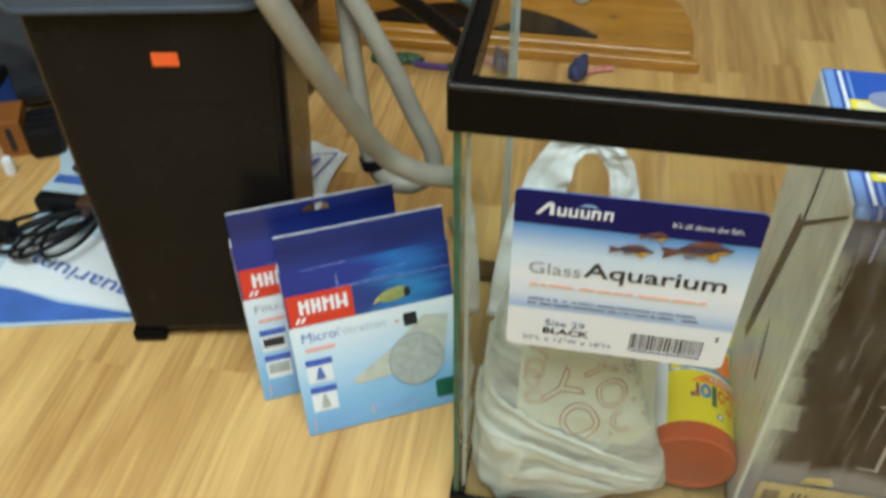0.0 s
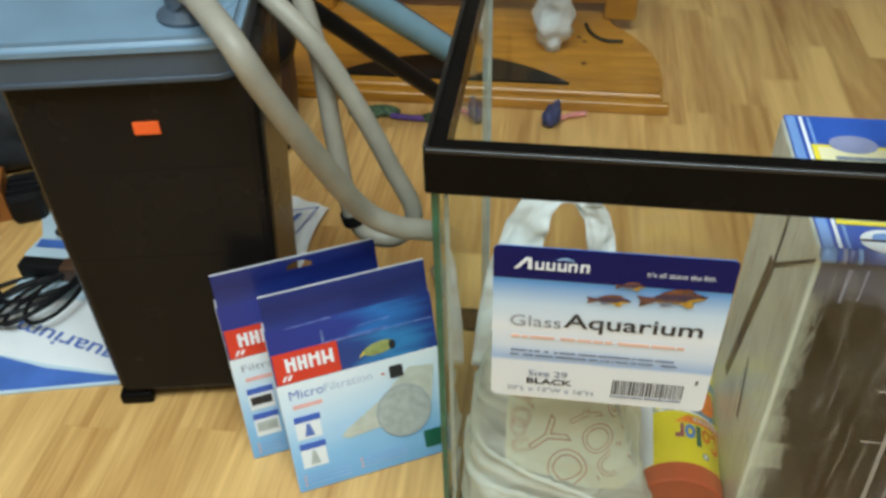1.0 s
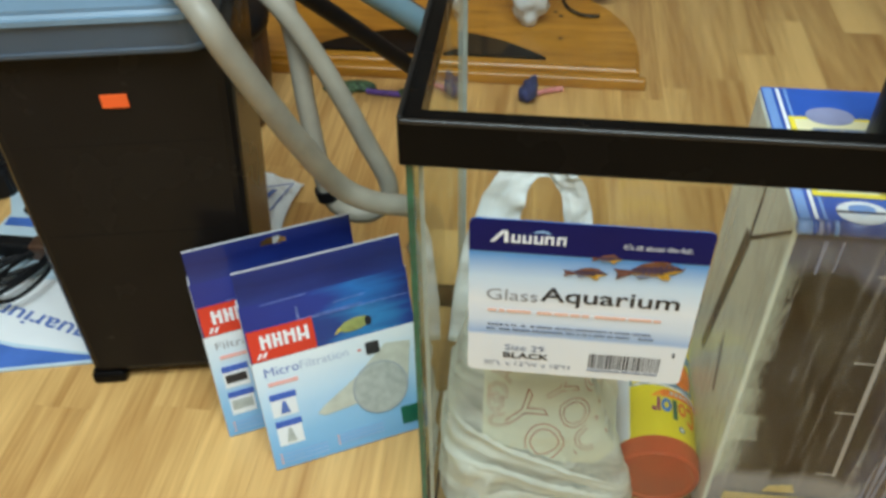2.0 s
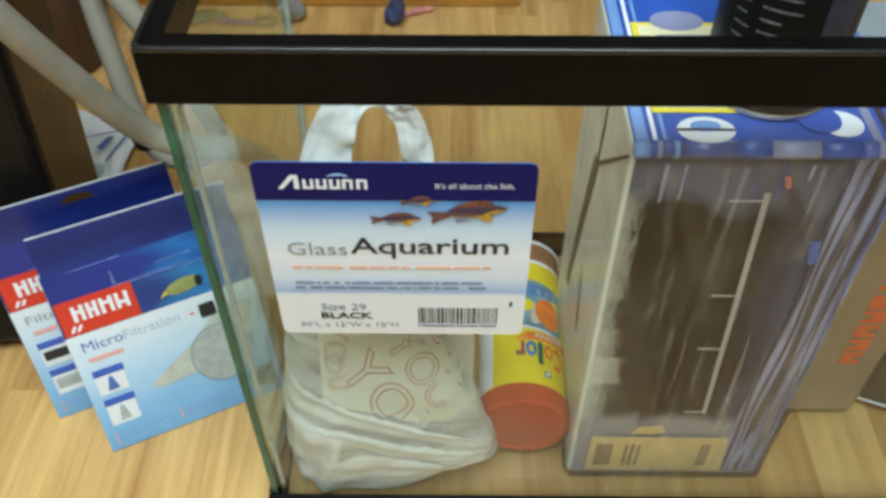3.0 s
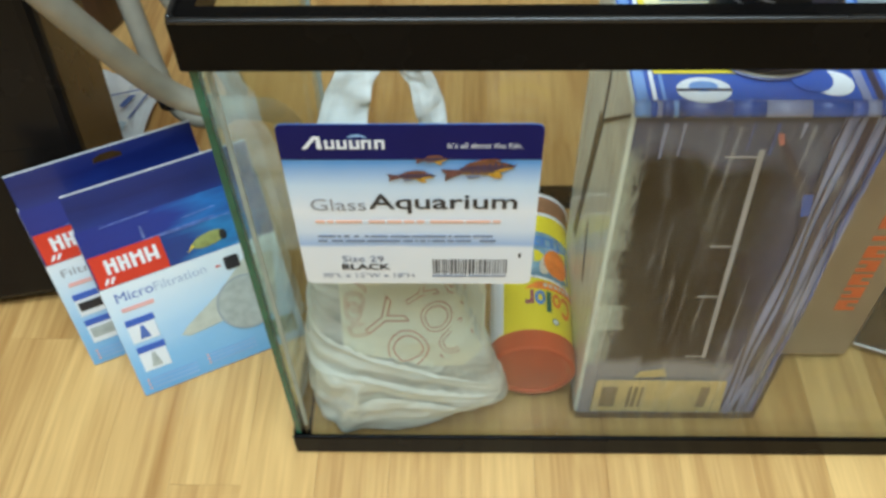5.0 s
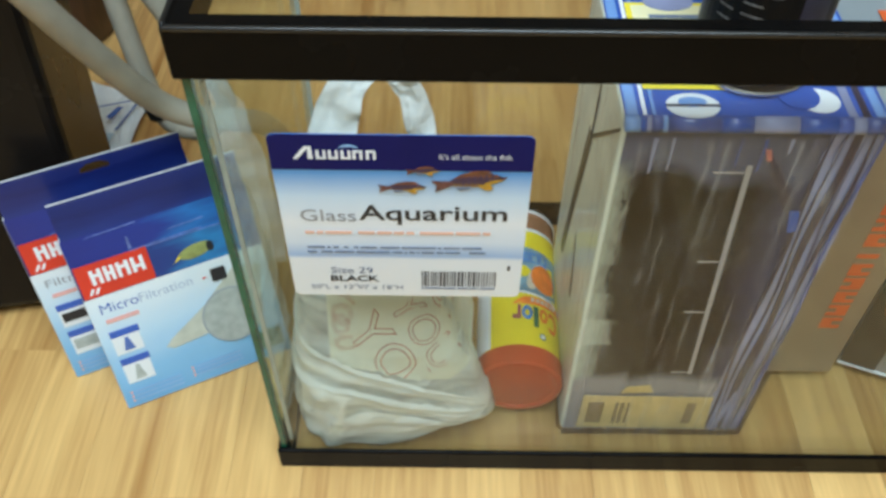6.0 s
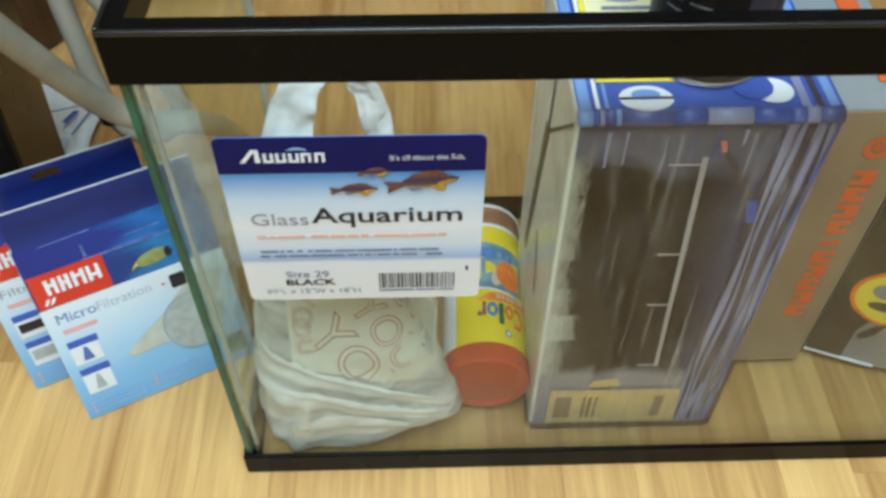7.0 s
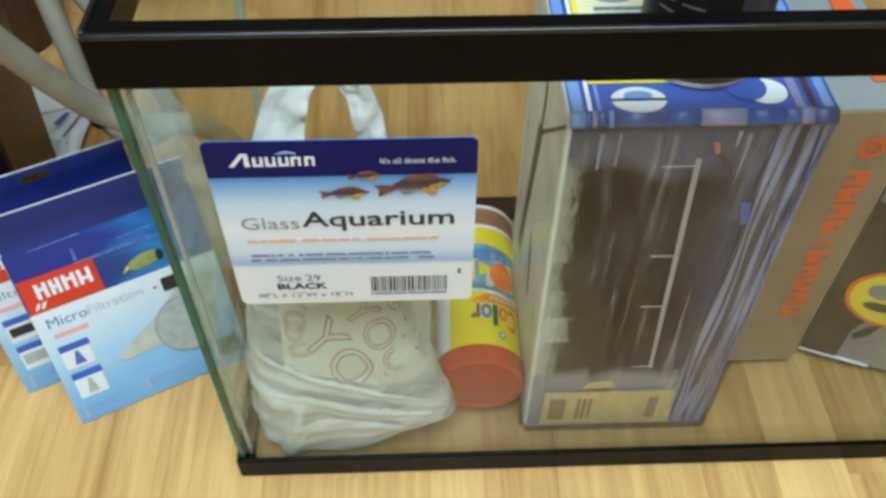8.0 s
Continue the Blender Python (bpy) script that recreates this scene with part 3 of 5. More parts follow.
# card label stuck to the outside of the front pane
LB = Matrix.Translation((0.0012, g0 - 0.0003, -0.0020)) @ FRONT
card = part("label_card", prism(rrect(0.0425, 0.2535, 0.2, 0.4035, 0.005), 0.0005, LB), None, tank, "blue and white product card stuck on the glass")
G_label2 = gradient("card sky print upright", [(0.0, (0.79, 0.81, 0.83)), (0.262, (0.76, 0.79, 0.84)), (0.285, (0.34, 0.49, 0.76)), (0.37, (0.66, 0.74, 0.86)),
                                              (0.50, (0.80, 0.83, 0.88)), (0.66, (0.58, 0.72, 0.88)), (0.80, (0.09, 0.30, 0.68)), (1.0, (0.05, 0.2, 0.6))], axis="Z", noise_amt=0.012, coat=0.15)
card.data.materials.append(G_label2)
zc = 0.0006
top_pts = [p for p in rrect(0.0425, 0.30, 0.2, 0.4035, 0.005) if p[1] > 0.35]
decal("header_band", [(0.2, 0.3755), *top_pts[0:], (0.0425, 0.3755)], zc, M_navy, card, LB)
# maker's mark: plain white strokes with a small blue sweep
decal("mark_bar", [(0.0565, 0.3845), (0.0592, 0.3845), (0.0655, 0.3925), (0.0655, 0.3945), (0.0640, 0.3945)], zc + 0.0004, M_inkwhite, card, LB)
decal("mark_bar", [(0.0655, 0.3845), (0.0686, 0.3845), (0.0680, 0.3945), (0.0657, 0.3945)], zc + 0.0004, M_inkwhite, card, LB)
for x0 in (0.0703, 0.0776, 0.0851, 0.0921, 0.1000):
    for dx, y0, y1, w in ((0.0, 0.3845, 0.3915, 0.0020), (0.0042, 0.3845, 0.3915, 0.0018)):
        decal("mark_bar", [(x0 + dx, y0), (x0 + dx + w, y0), (x0 + dx + w, y1), (x0 + dx + 0.0002, y1)], zc + 0.0004, M_inkwhite, card, LB)
    yb_ = 0.3845 if x0 < 0.09 else 0.3900
    decal("mark_bar", rect(x0 + 0.0020, yb_, x0 + 0.0042, yb_ + 0.0016), zc + 0.0004, M_inkwhite, card, LB)
decal("mark_sweep", [(0.0840, 0.3936), (0.0872, 0.3956), (0.0905, 0.3962), (0.0948, 0.3948), (0.0960, 0.3934), (0.0920, 0.3944), (0.0880, 0.3942)], zc + 0.0004, M_inkpale, card, LB)
lettering("slogan", "It's all about the fish.", 0.1437, 0.3850, zc + 0.0006, 0.044, M_inkwhite, card, LB, height=0.0044)


def printed_fish(cx, cy, ln, ht, tilt):
    """A small printed fish: body, tail, back fin, belly fins and pale bars."""
    c_, s_ = math.cos(radians(tilt)), math.sin(radians(tilt))

    def at(pts):
        return [(cx + (x * c_ * ln - y * s_ * ht), cy + (x * s_ * ln + y * c_ * ht)) for x, y in pts]
    back = [(-0.62 + 1.52 * i / 14, 0.16 + 0.72 * math.sin(math.pi * min(1, (i + 1.2) / 15.5)) ** 0.8 - 0.25 * (i / 14) ** 4) for i in range(15)]
    belly = [(0.90 - 1.52 * i / 14, -0.12 - 0.62 * math.sin(math.pi * min(1, (i + 1.0) / 15.5)) ** 0.8) for i in range(15)]
    decal("printed_fish", at(back + [(1.0, 0.05)] + belly), zc + 0.0005, G_fish, card, LB)
    decal("printed_fin", at([(-1.12, -0.75), (-0.80, -0.42), (-0.58, -0.20), (-0.58, 0.26), (-0.85, 0.40), (-1.15, 0.62), (-1.04, 0.0)]), zc + 0.0007, M_fishdark, card, LB)
    decal("printed_fin", at([(-0.50, 0.55), (-0.30, 0.92), (0.10, 1.12), (0.45, 1.02), (0.62, 0.70), (0.30, 0.86), (-0.10, 0.82)]), zc + 0.0007, M_rust, card, LB)
    decal("printed_fin", at([(0.12, -0.55), (0.30, -1.15), (0.48, -1.25), (0.55, -0.95), (0.44, -0.50)]), zc + 0.0009, M_ochre, card, LB)
    decal("printed_fin", at([(-0.50, -0.36), (-0.42, -0.85), (-0.15, -0.80), (-0.05, -0.62)]), zc + 0.0009, M_inkslate, card, LB)
    decal("printed_fin", at([(0.30, -0.62), (0.62, -0.52), (0.90, -0.22), (0.60, -0.15), (0.36, -0.30)]), zc + 0.0007, M_ochre, card, LB)
    for k in range(6):
        x = -0.30 + 0.17 * k
        decal("printed_bar", at([(x, -0.35 + 0.03 * k), (x + 0.045, -0.35 + 0.03 * k), (x + 0.075, 0.55), (x + 0.02, 0.55)]), zc + 0.0009, M_fishbar, card, LB)
    decal("printed_eye", at(oval(0.80, 0.12, 0.05, 0.13, 10)), zc + 0.0009, M_inkblack, card, LB)


M_fishbar = mat("dark violet ink", (0.05, 0.03, 0.09), 0.4, var=0.4, scale=200)
M_rust = mat("rust ink", (0.20, 0.07, 0.03), 0.4, var=0.4, scale=200)
for cx, cy, rx, ry, tl in (((0.1345, 0.3758, 0.0095, 0.0032, 4), (0.1222, 0.3617, 0.0140, 0.0044, 3), (0.1640, 0.3675, 0.0215, 0.0073, 10))):
    printed_fish(cx, cy, rx, ry, tl)
lettering("lettering", "Glass", 0.0552, 0.3303, zc + 0.0005, 0.0355, M_inkgrey, card, LB, height=0.0108)
lettering("lettering", "Aquarium", 0.0925, 0.3275, zc + 0.0005, 0.0945, M_inkblack, card, LB, height=0.0180, bold=0.012)
word_bars("small_print", 0.0565, 0.3185, 0.122, 0.0024, 14, zc + 0.0003, M_inkorange, card, LB, 3)
word_bars("small_print", 0.0565, 0.3045, 0.117, 0.0014, 16, zc + 0.0003, M_inkslate, card, LB, 4)
word_bars("small_print", 0.0560, 0.2998, 0.120, 0.0014, 18, zc + 0.0003, M_inkslate, card, LB, 5)
lettering("lettering", "Size 29", 0.0700, 0.2783, zc + 0.0005, 0.0285, M_inkslate, card, LB, height=0.0064)
lettering("lettering", "BLACK", 0.0690, 0.2697, zc + 0.0005, 0.0335, M_inkblack, card, LB, height=0.0062, bold=0.025)
lettering("lettering", '30"L x 12"W x 18"H', 0.0545, 0.2610, zc + 0.0005, 0.064, M_inkslate, card, LB, height=0.0050)
rb = random.Random(8)
x = 0.1318
while x < 0.1822:
    w = rb.choice((0.0006, 0.0009, 0.0012, 0.0016))
    decal("code_bar", rect(x, 0.2650, x + w, 0.2805), zc, M_inkblack, card, LB)
    x += w + rb.choice((0.0007, 0.0009, 0.0012))
decal("small_print", rect(0.1902, 0.2830, 0.1918, 0.2875), zc + 0.0003, M_inkblack, card, LB)
word_bars("small_print", 0.1312, 0.2622, 0.052, 0.0013, 8, zc + 0.0003, M_inkslate, card, LB, 6)


# ---- filter pad cartons ----
def filter_carton(bl, ex, up, label, second):
    X = Vector(ex).normalized()
    Z = (Vector(up) - Vector(up).dot(X) * X).normalized()
    Y = Z.cross(X)
    m = Matrix((X, Y, Z)).transposed().to_4x4()
    m.translation = Vector(bl)
    T = thing("filter_carton", m, label, "carton", "filter cartons")
    W, D, Hc, Ht = 0.166, 0.021, 0.188, 0.2225
    part("body", boxed(0, 0.0006, 0, W, D, Hc, bev=0.0012), M_cardedge, T, "blue printed carton body")
    part("front_print", prism(rect(0.0006, 0.0006, W - 0.0006, 0.1265), 0.0004, FRONT), G_boxfront_z, T, "white to pale blue printed panel")
    part("picture_band", prism(rect(0.0006, 0.1265, W - 0.0006, 0.1605), 0.0004, FRONT), G_boxband, T, "dark blue water picture")
    fold = prism(rect(0.0006, 0.1605, W - 0.0006, Hc), 0.0004, FRONT)
    part("fold_panel", fold, G_boxtop, T, "royal blue printed panel")
    # the hanging tab, bent a little, with its slot
    bm = bmesh.new()
    hx, hw, hy = (0.087, 0.0125, 0.2135)
    cols = [0.002, hx - hw, hx - hw * 0.45, hx + hw * 0.45, hx + hw, W - 0.002]
    rows = [Hc, hy - 0.0035, hy + 0.0035, Ht]
    hole = not second
    fr = [[bm.verts.new((x, 0.0012 * ((z - Hc) / (Ht - Hc)) ** 2 - 0.0004, z)) for x in cols] for z in rows]
    if not hole:
        fr[2][2].co.z = fr[2][3].co.z = hy + 0.0035
    else:
        fr[2][2].co.z = fr[2][3].co.z = hy + 0.0042
        fr[2][1].co.z = fr[2][4].co.z = hy + 0.0008
    for r in range(3):
        for c in range(5):
            if hole and r == 1 and c in (1, 2, 3):
                continue
            bm.faces.new((fr[r][c], fr[r][c + 1], fr[r + 1][c + 1], fr[r + 1][c]))
    ex_ = bmesh.ops.extrude_face_region(bm, geom=bm.faces[:])
    for v in [g for g in ex_["geom"] if isinstance(g, bmesh.types.BMVert)]:
        v.co.y += 0.0011
    bmesh.ops.recalc_face_normals(bm, faces=bm.faces)
    tab = part("hanging_tab", bm, G_boxtab_z, T, "navy card hanging tab")
    part("tab_edge", boxed(0.002, 0.0004, Ht - 0.0002, W - 0.002, 0.0024, Ht + 0.0006), M_cardedge, T)
    part("fold_wear", boxed(0.001, -0.0010, 0.1599, W - 0.001, -0.0004, 0.1606), M_cardedge_blue, T)
    z = 0.0009
    decal("maker_patch", rect(0.0022, 0.1275, 0.066, 0.1610), z, M_red, T, FRONT, label="red patch with white shapes")
    for x0, x1, yb_ in ((0.0135, 0.0235, 0.1470), (0.0255, 0.0345, 0.1455), (0.0365, 0.0475, 0.1480), (0.0495, 0.0605, 0.1435)):
        for u0, u1 in ((x0, x0 + 0.0034), (x1 - 0.0034, x1)):
            decal("mark_bar", rect(u0, 0.1395, u1, 0.1545), z + 0.0004, M_inkwhite, T, FRONT)
        decal("mark_bar", rect(x0 + 0.0034, yb_, x1 - 0.0034, yb_ + 0.0032), z + 0.0004, M_inkwhite, T, FRONT)
    for k in range(2):
        decal("mark_stripe", [(0.0072 + 0.005 * k, 0.1305), (0.0100 + 0.005 * k, 0.1305), (0.0135 + 0.005 * k, 0.1362), (0.0107 + 0.005 * k, 0.1362)], z + 0.0004, M_inkwhite, T, FRONT)
    decal("printed_shape", oval(0.1065, 0.1415, 0.0165, 0.0068, tilt=8), z, M_yellowgreen, T, FRONT)
    decal("printed_shape", [(0.0845, 0.1350), (0.0915, 0.1385), (0.0905, 0.1418)], z + 0.0003, M_yellow, T, FRONT)
    decal("printed_shape", oval(0.1195, 0.1420, 0.0034, 0.0052), z + 0.0005, M_inkblack, T, FRONT)
    if not second:
        lettering("lettering", "Filtration", 0.010, 0.1095, z, 0.058, M_inkgrey, T, FRONT, height=0.0085)
    else:
        lettering("lettering", "Micro", 0.0105, 0.1085, z, 0.034, M_inkblue, T, FRONT, height=0.0100)
        lettering("lettering", "Filtration", 0.0455, 0.1085, z, 0.049, M_inkpale2, T, FRONT, height=0.0092)
    word_bars("small_print", 0.0115, 0.0975, 0.030, 0.0042, 3, z, M_inkorange2, T, FRONT, 5)
    for i, (y0, y1) in enumerate(((0.0615, 0.0875), (0.0275, 0.0555))):
        x0 = 0.0095
        ic = decal("icon", rect(x0, y0, x0 + 0.0255, y1), z, M_white, T, FRONT)
        decal("icon_header", rect(x0, y1 - 0.0062, x0 + 0.0265, y1 + 0.0008), z + 0.0004, M_inkblue2, ic, FRONT)
        if second:
            decal("icon_shape", [(x0 + 0.008, y0 + 0.003), (x0 + 0.018, y0 + 0.003), (x0 + 0.0145, y1 - 0.009), (x0 + 0.0115, y1 - 0.009)], z + 0.0004, (M_inkblue, M_felt)[i], ic, FRONT)
        else:
            decal("icon_shape", rect(x0 + 0.002, y0 + 0.006, x0 + 0.0235, y1 - 0.010), z + 0.0004, (M_inkblack, M_felt)[i], ic, FRONT)
    for k, (x0, y0) in enumerate(((0.0110, 0.0160), (0.0110, 0.0112), (0.0110, 0.0064), (0.0710, 0.0190), (0.0710, 0.0145), (0.0710, 0.0100))):
        decal("bullet", rect(x0 - 0.0036, y0, x0 - 0.0016, y0 + 0.0026), z, M_inkorange2, T, FRONT)
        word_bars("small_print", x0, y0, 0.046, 0.0020, 6, z, M_inkpale, T, FRONT, 10 + k)
    for k, (x0, y0, x1, y1) in enumerate(((0.050, 0.1610, 0.118, 0.1622), (0.020, 0.1850, 0.066, 0.1862), (0.088, 0.1700, 0.122, 0.1712), (0.052, 0.1630, 0.0545, 0.1750)) if second else ((0.030, 0.1620, 0.090, 0.1630),)):
        decal("scuff", [(x0, y0), (x1, y1), (x1 - 0.002, y1 + 0.0009), (x0 + 0.003, y0 + 0.0007)], z - 0.0002, M_cardedge_blue, T, FRONT)
    if second:
        decal("printed_cone", [(0.0530, 0.0530), (0.0600, 0.0490), (0.1050, 0.0530), (0.1500, 0.0640), (0.1580, 0.1080), (0.1320, 0.1120), (0.0980, 0.0830), (0.0600, 0.0600)], z, M_cone, T, FRONT, label="beige filter sock picture")
        decal("printed_disc", oval(0.1205, 0.0640, 0.0285, 0.0305, 36), z + 0.0004, M_felt, T, FRONT, label="grey felt close-up picture")
        rg = ring_pts(0, 0, 0.0275, 0.0290, 36)
        rg.transform(FRONT @ Matrix.Translation((0.1205, 0.0640, z + 0.0008)) @ Matrix.Diagonal((1, 1.06, 1, 1)))
        part("disc_outline", rg, M_inkring, T)
        decal("printed_shape", rrect(0.1120, 0.1040, 0.1260, 0.1180, 0.002), z + 0.0006, M_inkblack, T, FRONT)
        decal("bullet", [(0.1040, 0.1100), (0.1085, 0.1112), (0.1040, 0.1125)], z, M_red, T, FRONT)
        decal("green_patch", rrect(0.1370, 0.0120, 0.1600, 0.0330, 0.002), z + 0.0005, M_green, T, FRONT)
    return T


G_boxfront_z = gradient("pale blue carton face", [(0.0, (0.18, 0.42, 0.70)), (0.30, (0.26, 0.52, 0.79)), (0.62, (0.52, 0.70, 0.86)), (1.0, (0.78, 0.83, 0.86))], axis="Z", noise_amt=0.14, coat=0.2, bump=0.04)
G_boxtab_z = gradient("navy tab face", [(0.0, (0.012, 0.030, 0.19)), (0.5, (0.007, 0.014, 0.11)), (1.0, (0.010, 0.020, 0.14))], axis="Z", noise_amt=0.3, coat=0.25, bump=0.06)
M_inkring = mat("pale grey-blue ink", (0.34, 0.38, 0.42), 0.45, var=0.1)
M_cardedge_blue = mat("worn blue fold", (0.16, 0.22, 0.50), 0.5, var=0.5, scale=140)
M_inkpale2 = mat("grey blue ink", (0.42, 0.49, 0.62), 0.45, var=0.06)
M_inkorange2 = mat("salmon ink", (0.80, 0.42, 0.38), 0.45, var=0.06)
M_inkblue2 = mat("icon blue ink", (0.05, 0.12, 0.48), 0.4, var=0.06)
filter_carton((-0.155, 0.058, 0.001), (0.897, 0.442, 0), (-0.031, 0.067, 0.211), "blue and white filter sock carton leaning beside the aquarium", True)
filter_carton((-0.215, 0.093, 0.001), (0.895, 0.445, 0), (-0.021, 0.052, 0.220), "blue filter carton with a hanging slot, leaning behind another", False)

# ---- canister filter ----
can_f = thing("canister_filter", pose(-0.386, 0.150, 0, 0, 0, 11.0), "dark brown canister filter with a blue-grey lid on the floor", "canister filter")
CW, CD, CH = 0.211, 0.165, 0.402


cbm = boxed(0.0, 0, 0.012, CW + 0.006, CD, CH + 0.016, bev=0.012, seg=3)
for v in cbm.verts:
    f = 1 - v.co.z / CH
    v.co.x -= 0.026 * f * max(0, v.co.x / CW)
part("body", cbm, M_body, can_f, "glossy dark brown plastic body", smooth=False)
for z in (0.215, 0.318):
    part("seam_line", boxed(0.012, -0.0003, z, CW - 0.014 - 0.026 * (1 - z / CH), 0.001, z + 0.0010), M_body, can_f)
for x in (0.0, CW - 0.062):
    for y in (-0.003, CD - 0.035):
        part("foot", boxed(x - 0.002, y, 0, x + 0.035, y + 0.036, 0.016, bev=0.004), M_rim, can_f)
def rounded_slab(x0, y0, x1, y1, r, z0, z1, bev):
    bm = prism(rrect(x0, y0, x1, y1, r, 6), z1 - z0, Matrix.Translation((0, 0, z0)))
    bmesh.ops.bevel(bm, geom=[e for e in bm.edges if all(v.co.z > z1 - 1e-5 for v in e.verts)], offset=bev, segments=3, affect="EDGES")
    return bm


lid = part("lid", rounded_slab(-0.012, -0.014, CW - 0.002, CD + 0.016, 0.026, CH + 0.0395, CH + 0.050, 0.006), M_lid, can_f, "blue-grey moulded lid")
# skirt and lip are coloured darker than the lid to paint its side shade
part("lid_skirt", rounded_slab(-0.009, -0.011, CW - 0.004, CD + 0.012, 0.022, CH + 0.010, CH + 0.040, 0.002), M_slateshade, can_f, "lid skirt with side shade in its colour")
part("lip", rounded_slab(-0.0105, -0.0125, CW - 0.003, CD + 0.013, 0.023, CH + 0.012, CH + 0.0160, 0.001), M_slateshade, can_f)
part("clip", boxed(CW - 0.006, 0.050, CH - 0.055, CW + 0.002, 0.095, CH + 0.01, bev=0.003), M_lid, can_f, "blue-grey side clip")
part("clip", boxed(-0.018, 0.060, CH - 0.060, -0.008, 0.110, CH + 0.02, bev=0.004), M_lid, can_f, "blue-grey side clip")
part("lid_dial", lathe([(0.020, 0), (0.020, 0.004), (0.017, 0.006), (0.0, 0.006)], 24, pose(CW - 0.030, 0.050, CH + 0.047)), M_lid, can_f)
part("hose_socket", lathe([(0.026, 0), (0.026, 0.006), (0.017, 0.012), (0.016, 0.04), (0.0, 0.04)], 24, pose(0.165, 0.030, CH + 0.047)), M_slateshade, can_f)
part("price_sticker", boxed(0.1035, -0.0022, 0.3575, 0.1260, 0.0004, 0.3695), M_orange, can_f, "blank orange price sticker")

# ---- hoses ----
h1 = thing("hose", pose(0, 0, 0), "cloudy grey flexible hose running down from the filter lid", "hose", "filter hoses")
part("tubing", tube([(-0.231, 0.214, 0.470), (-0.205, 0.178, 0.483), (-0.160, 0.122, 0.478), (-0.142, 0.120, 0.442), (-0.117, 0.150, 0.357), (-0.094, 0.190, 0.2735), (-0.066, 0.205, 0.243),
                     (-0.038, 0.220, 0.228), (-0.020, 0.250, 0.195), (-0.016, 0.300, 0.115), (-0.035, 0.345, 0.030), (-0.06, 0.40, 0.0115)], 0.0107, 16), M_hose, h1, smooth=True)
part("coupling", lathe([(0.0110, -0.016), (0.0165, -0.016), (0.0165, 0.010), (0.0110, 0.012)], 20, pose(-0.229, 0.211, 0.471, 60, 0, -36)), M_slateshade, h1, "slate hose coupling")
h2 = thing("hose", pose(0, 0, 0), "cloudy grey hose bent into a hanging loop", "hose", "filter hoses")
part("tubing", tube([(-0.235, 0.318, 0.462), (-0.200, 0.302, 0.435), (-0.150, 0.282, 0.395), (-0.112, 0.280, 0.326), (-0.084, 0.280, 0.258), (-0.063, 0.278, 0.200),
                     (-0.088, 0.272, 0.170), (-0.125, 0.272, 0.190), (-0.141, 0.284, 0.285), (-0.150, 0.300, 0.365), (-0.175, 0.330, 0.440)], 0.0098, 16), M_hose, h2, smooth=True)
part("clamp", lathe([(0.0102, -0.006), (0.0128, -0.006), (0.0128, 0.006), (0.0102, 0.006)], 18, pose(-0.128, 0.273, 0.196, 0, -12, 0)), M_black, h2, "black hose clamp")


# ---- things standing in the aquarium ----
def crumple(p):
    """Flat facets that meet in sharp creases, as crumpled film has."""
    w = p + 0.012 * Vector((noise.noise(p * 14), noise.noise(p * 14 + Vector((7, 0, 0))), noise.noise(p * 14 + Vector((0, 7, 0)))))
    d = 0.0
    for dx, dy, dz, lam, amp in ((0.35, 0.2, 0.9, 0.052, 0.0080), (-0.55, 0.3, 0.75, 0.041, 0.0060), (0.9, 0.1, 0.35, 0.060, 0.0060), (0.7, -0.4, -0.6, 0.027, 0.0030), (0.1, 0.6, 0.8, 0.021, 0.0026), (-0.25, 0.2, 1.0, 0.014, 0.0020), (0.45, 0.2, 0.9, 0.011, 0.0014)):
        u = (w.x * dx + w.y * dy + w.z * dz) / lam
        d += amp * (abs((u % 1.0) * 2 - 1) - 0.5)
    return d


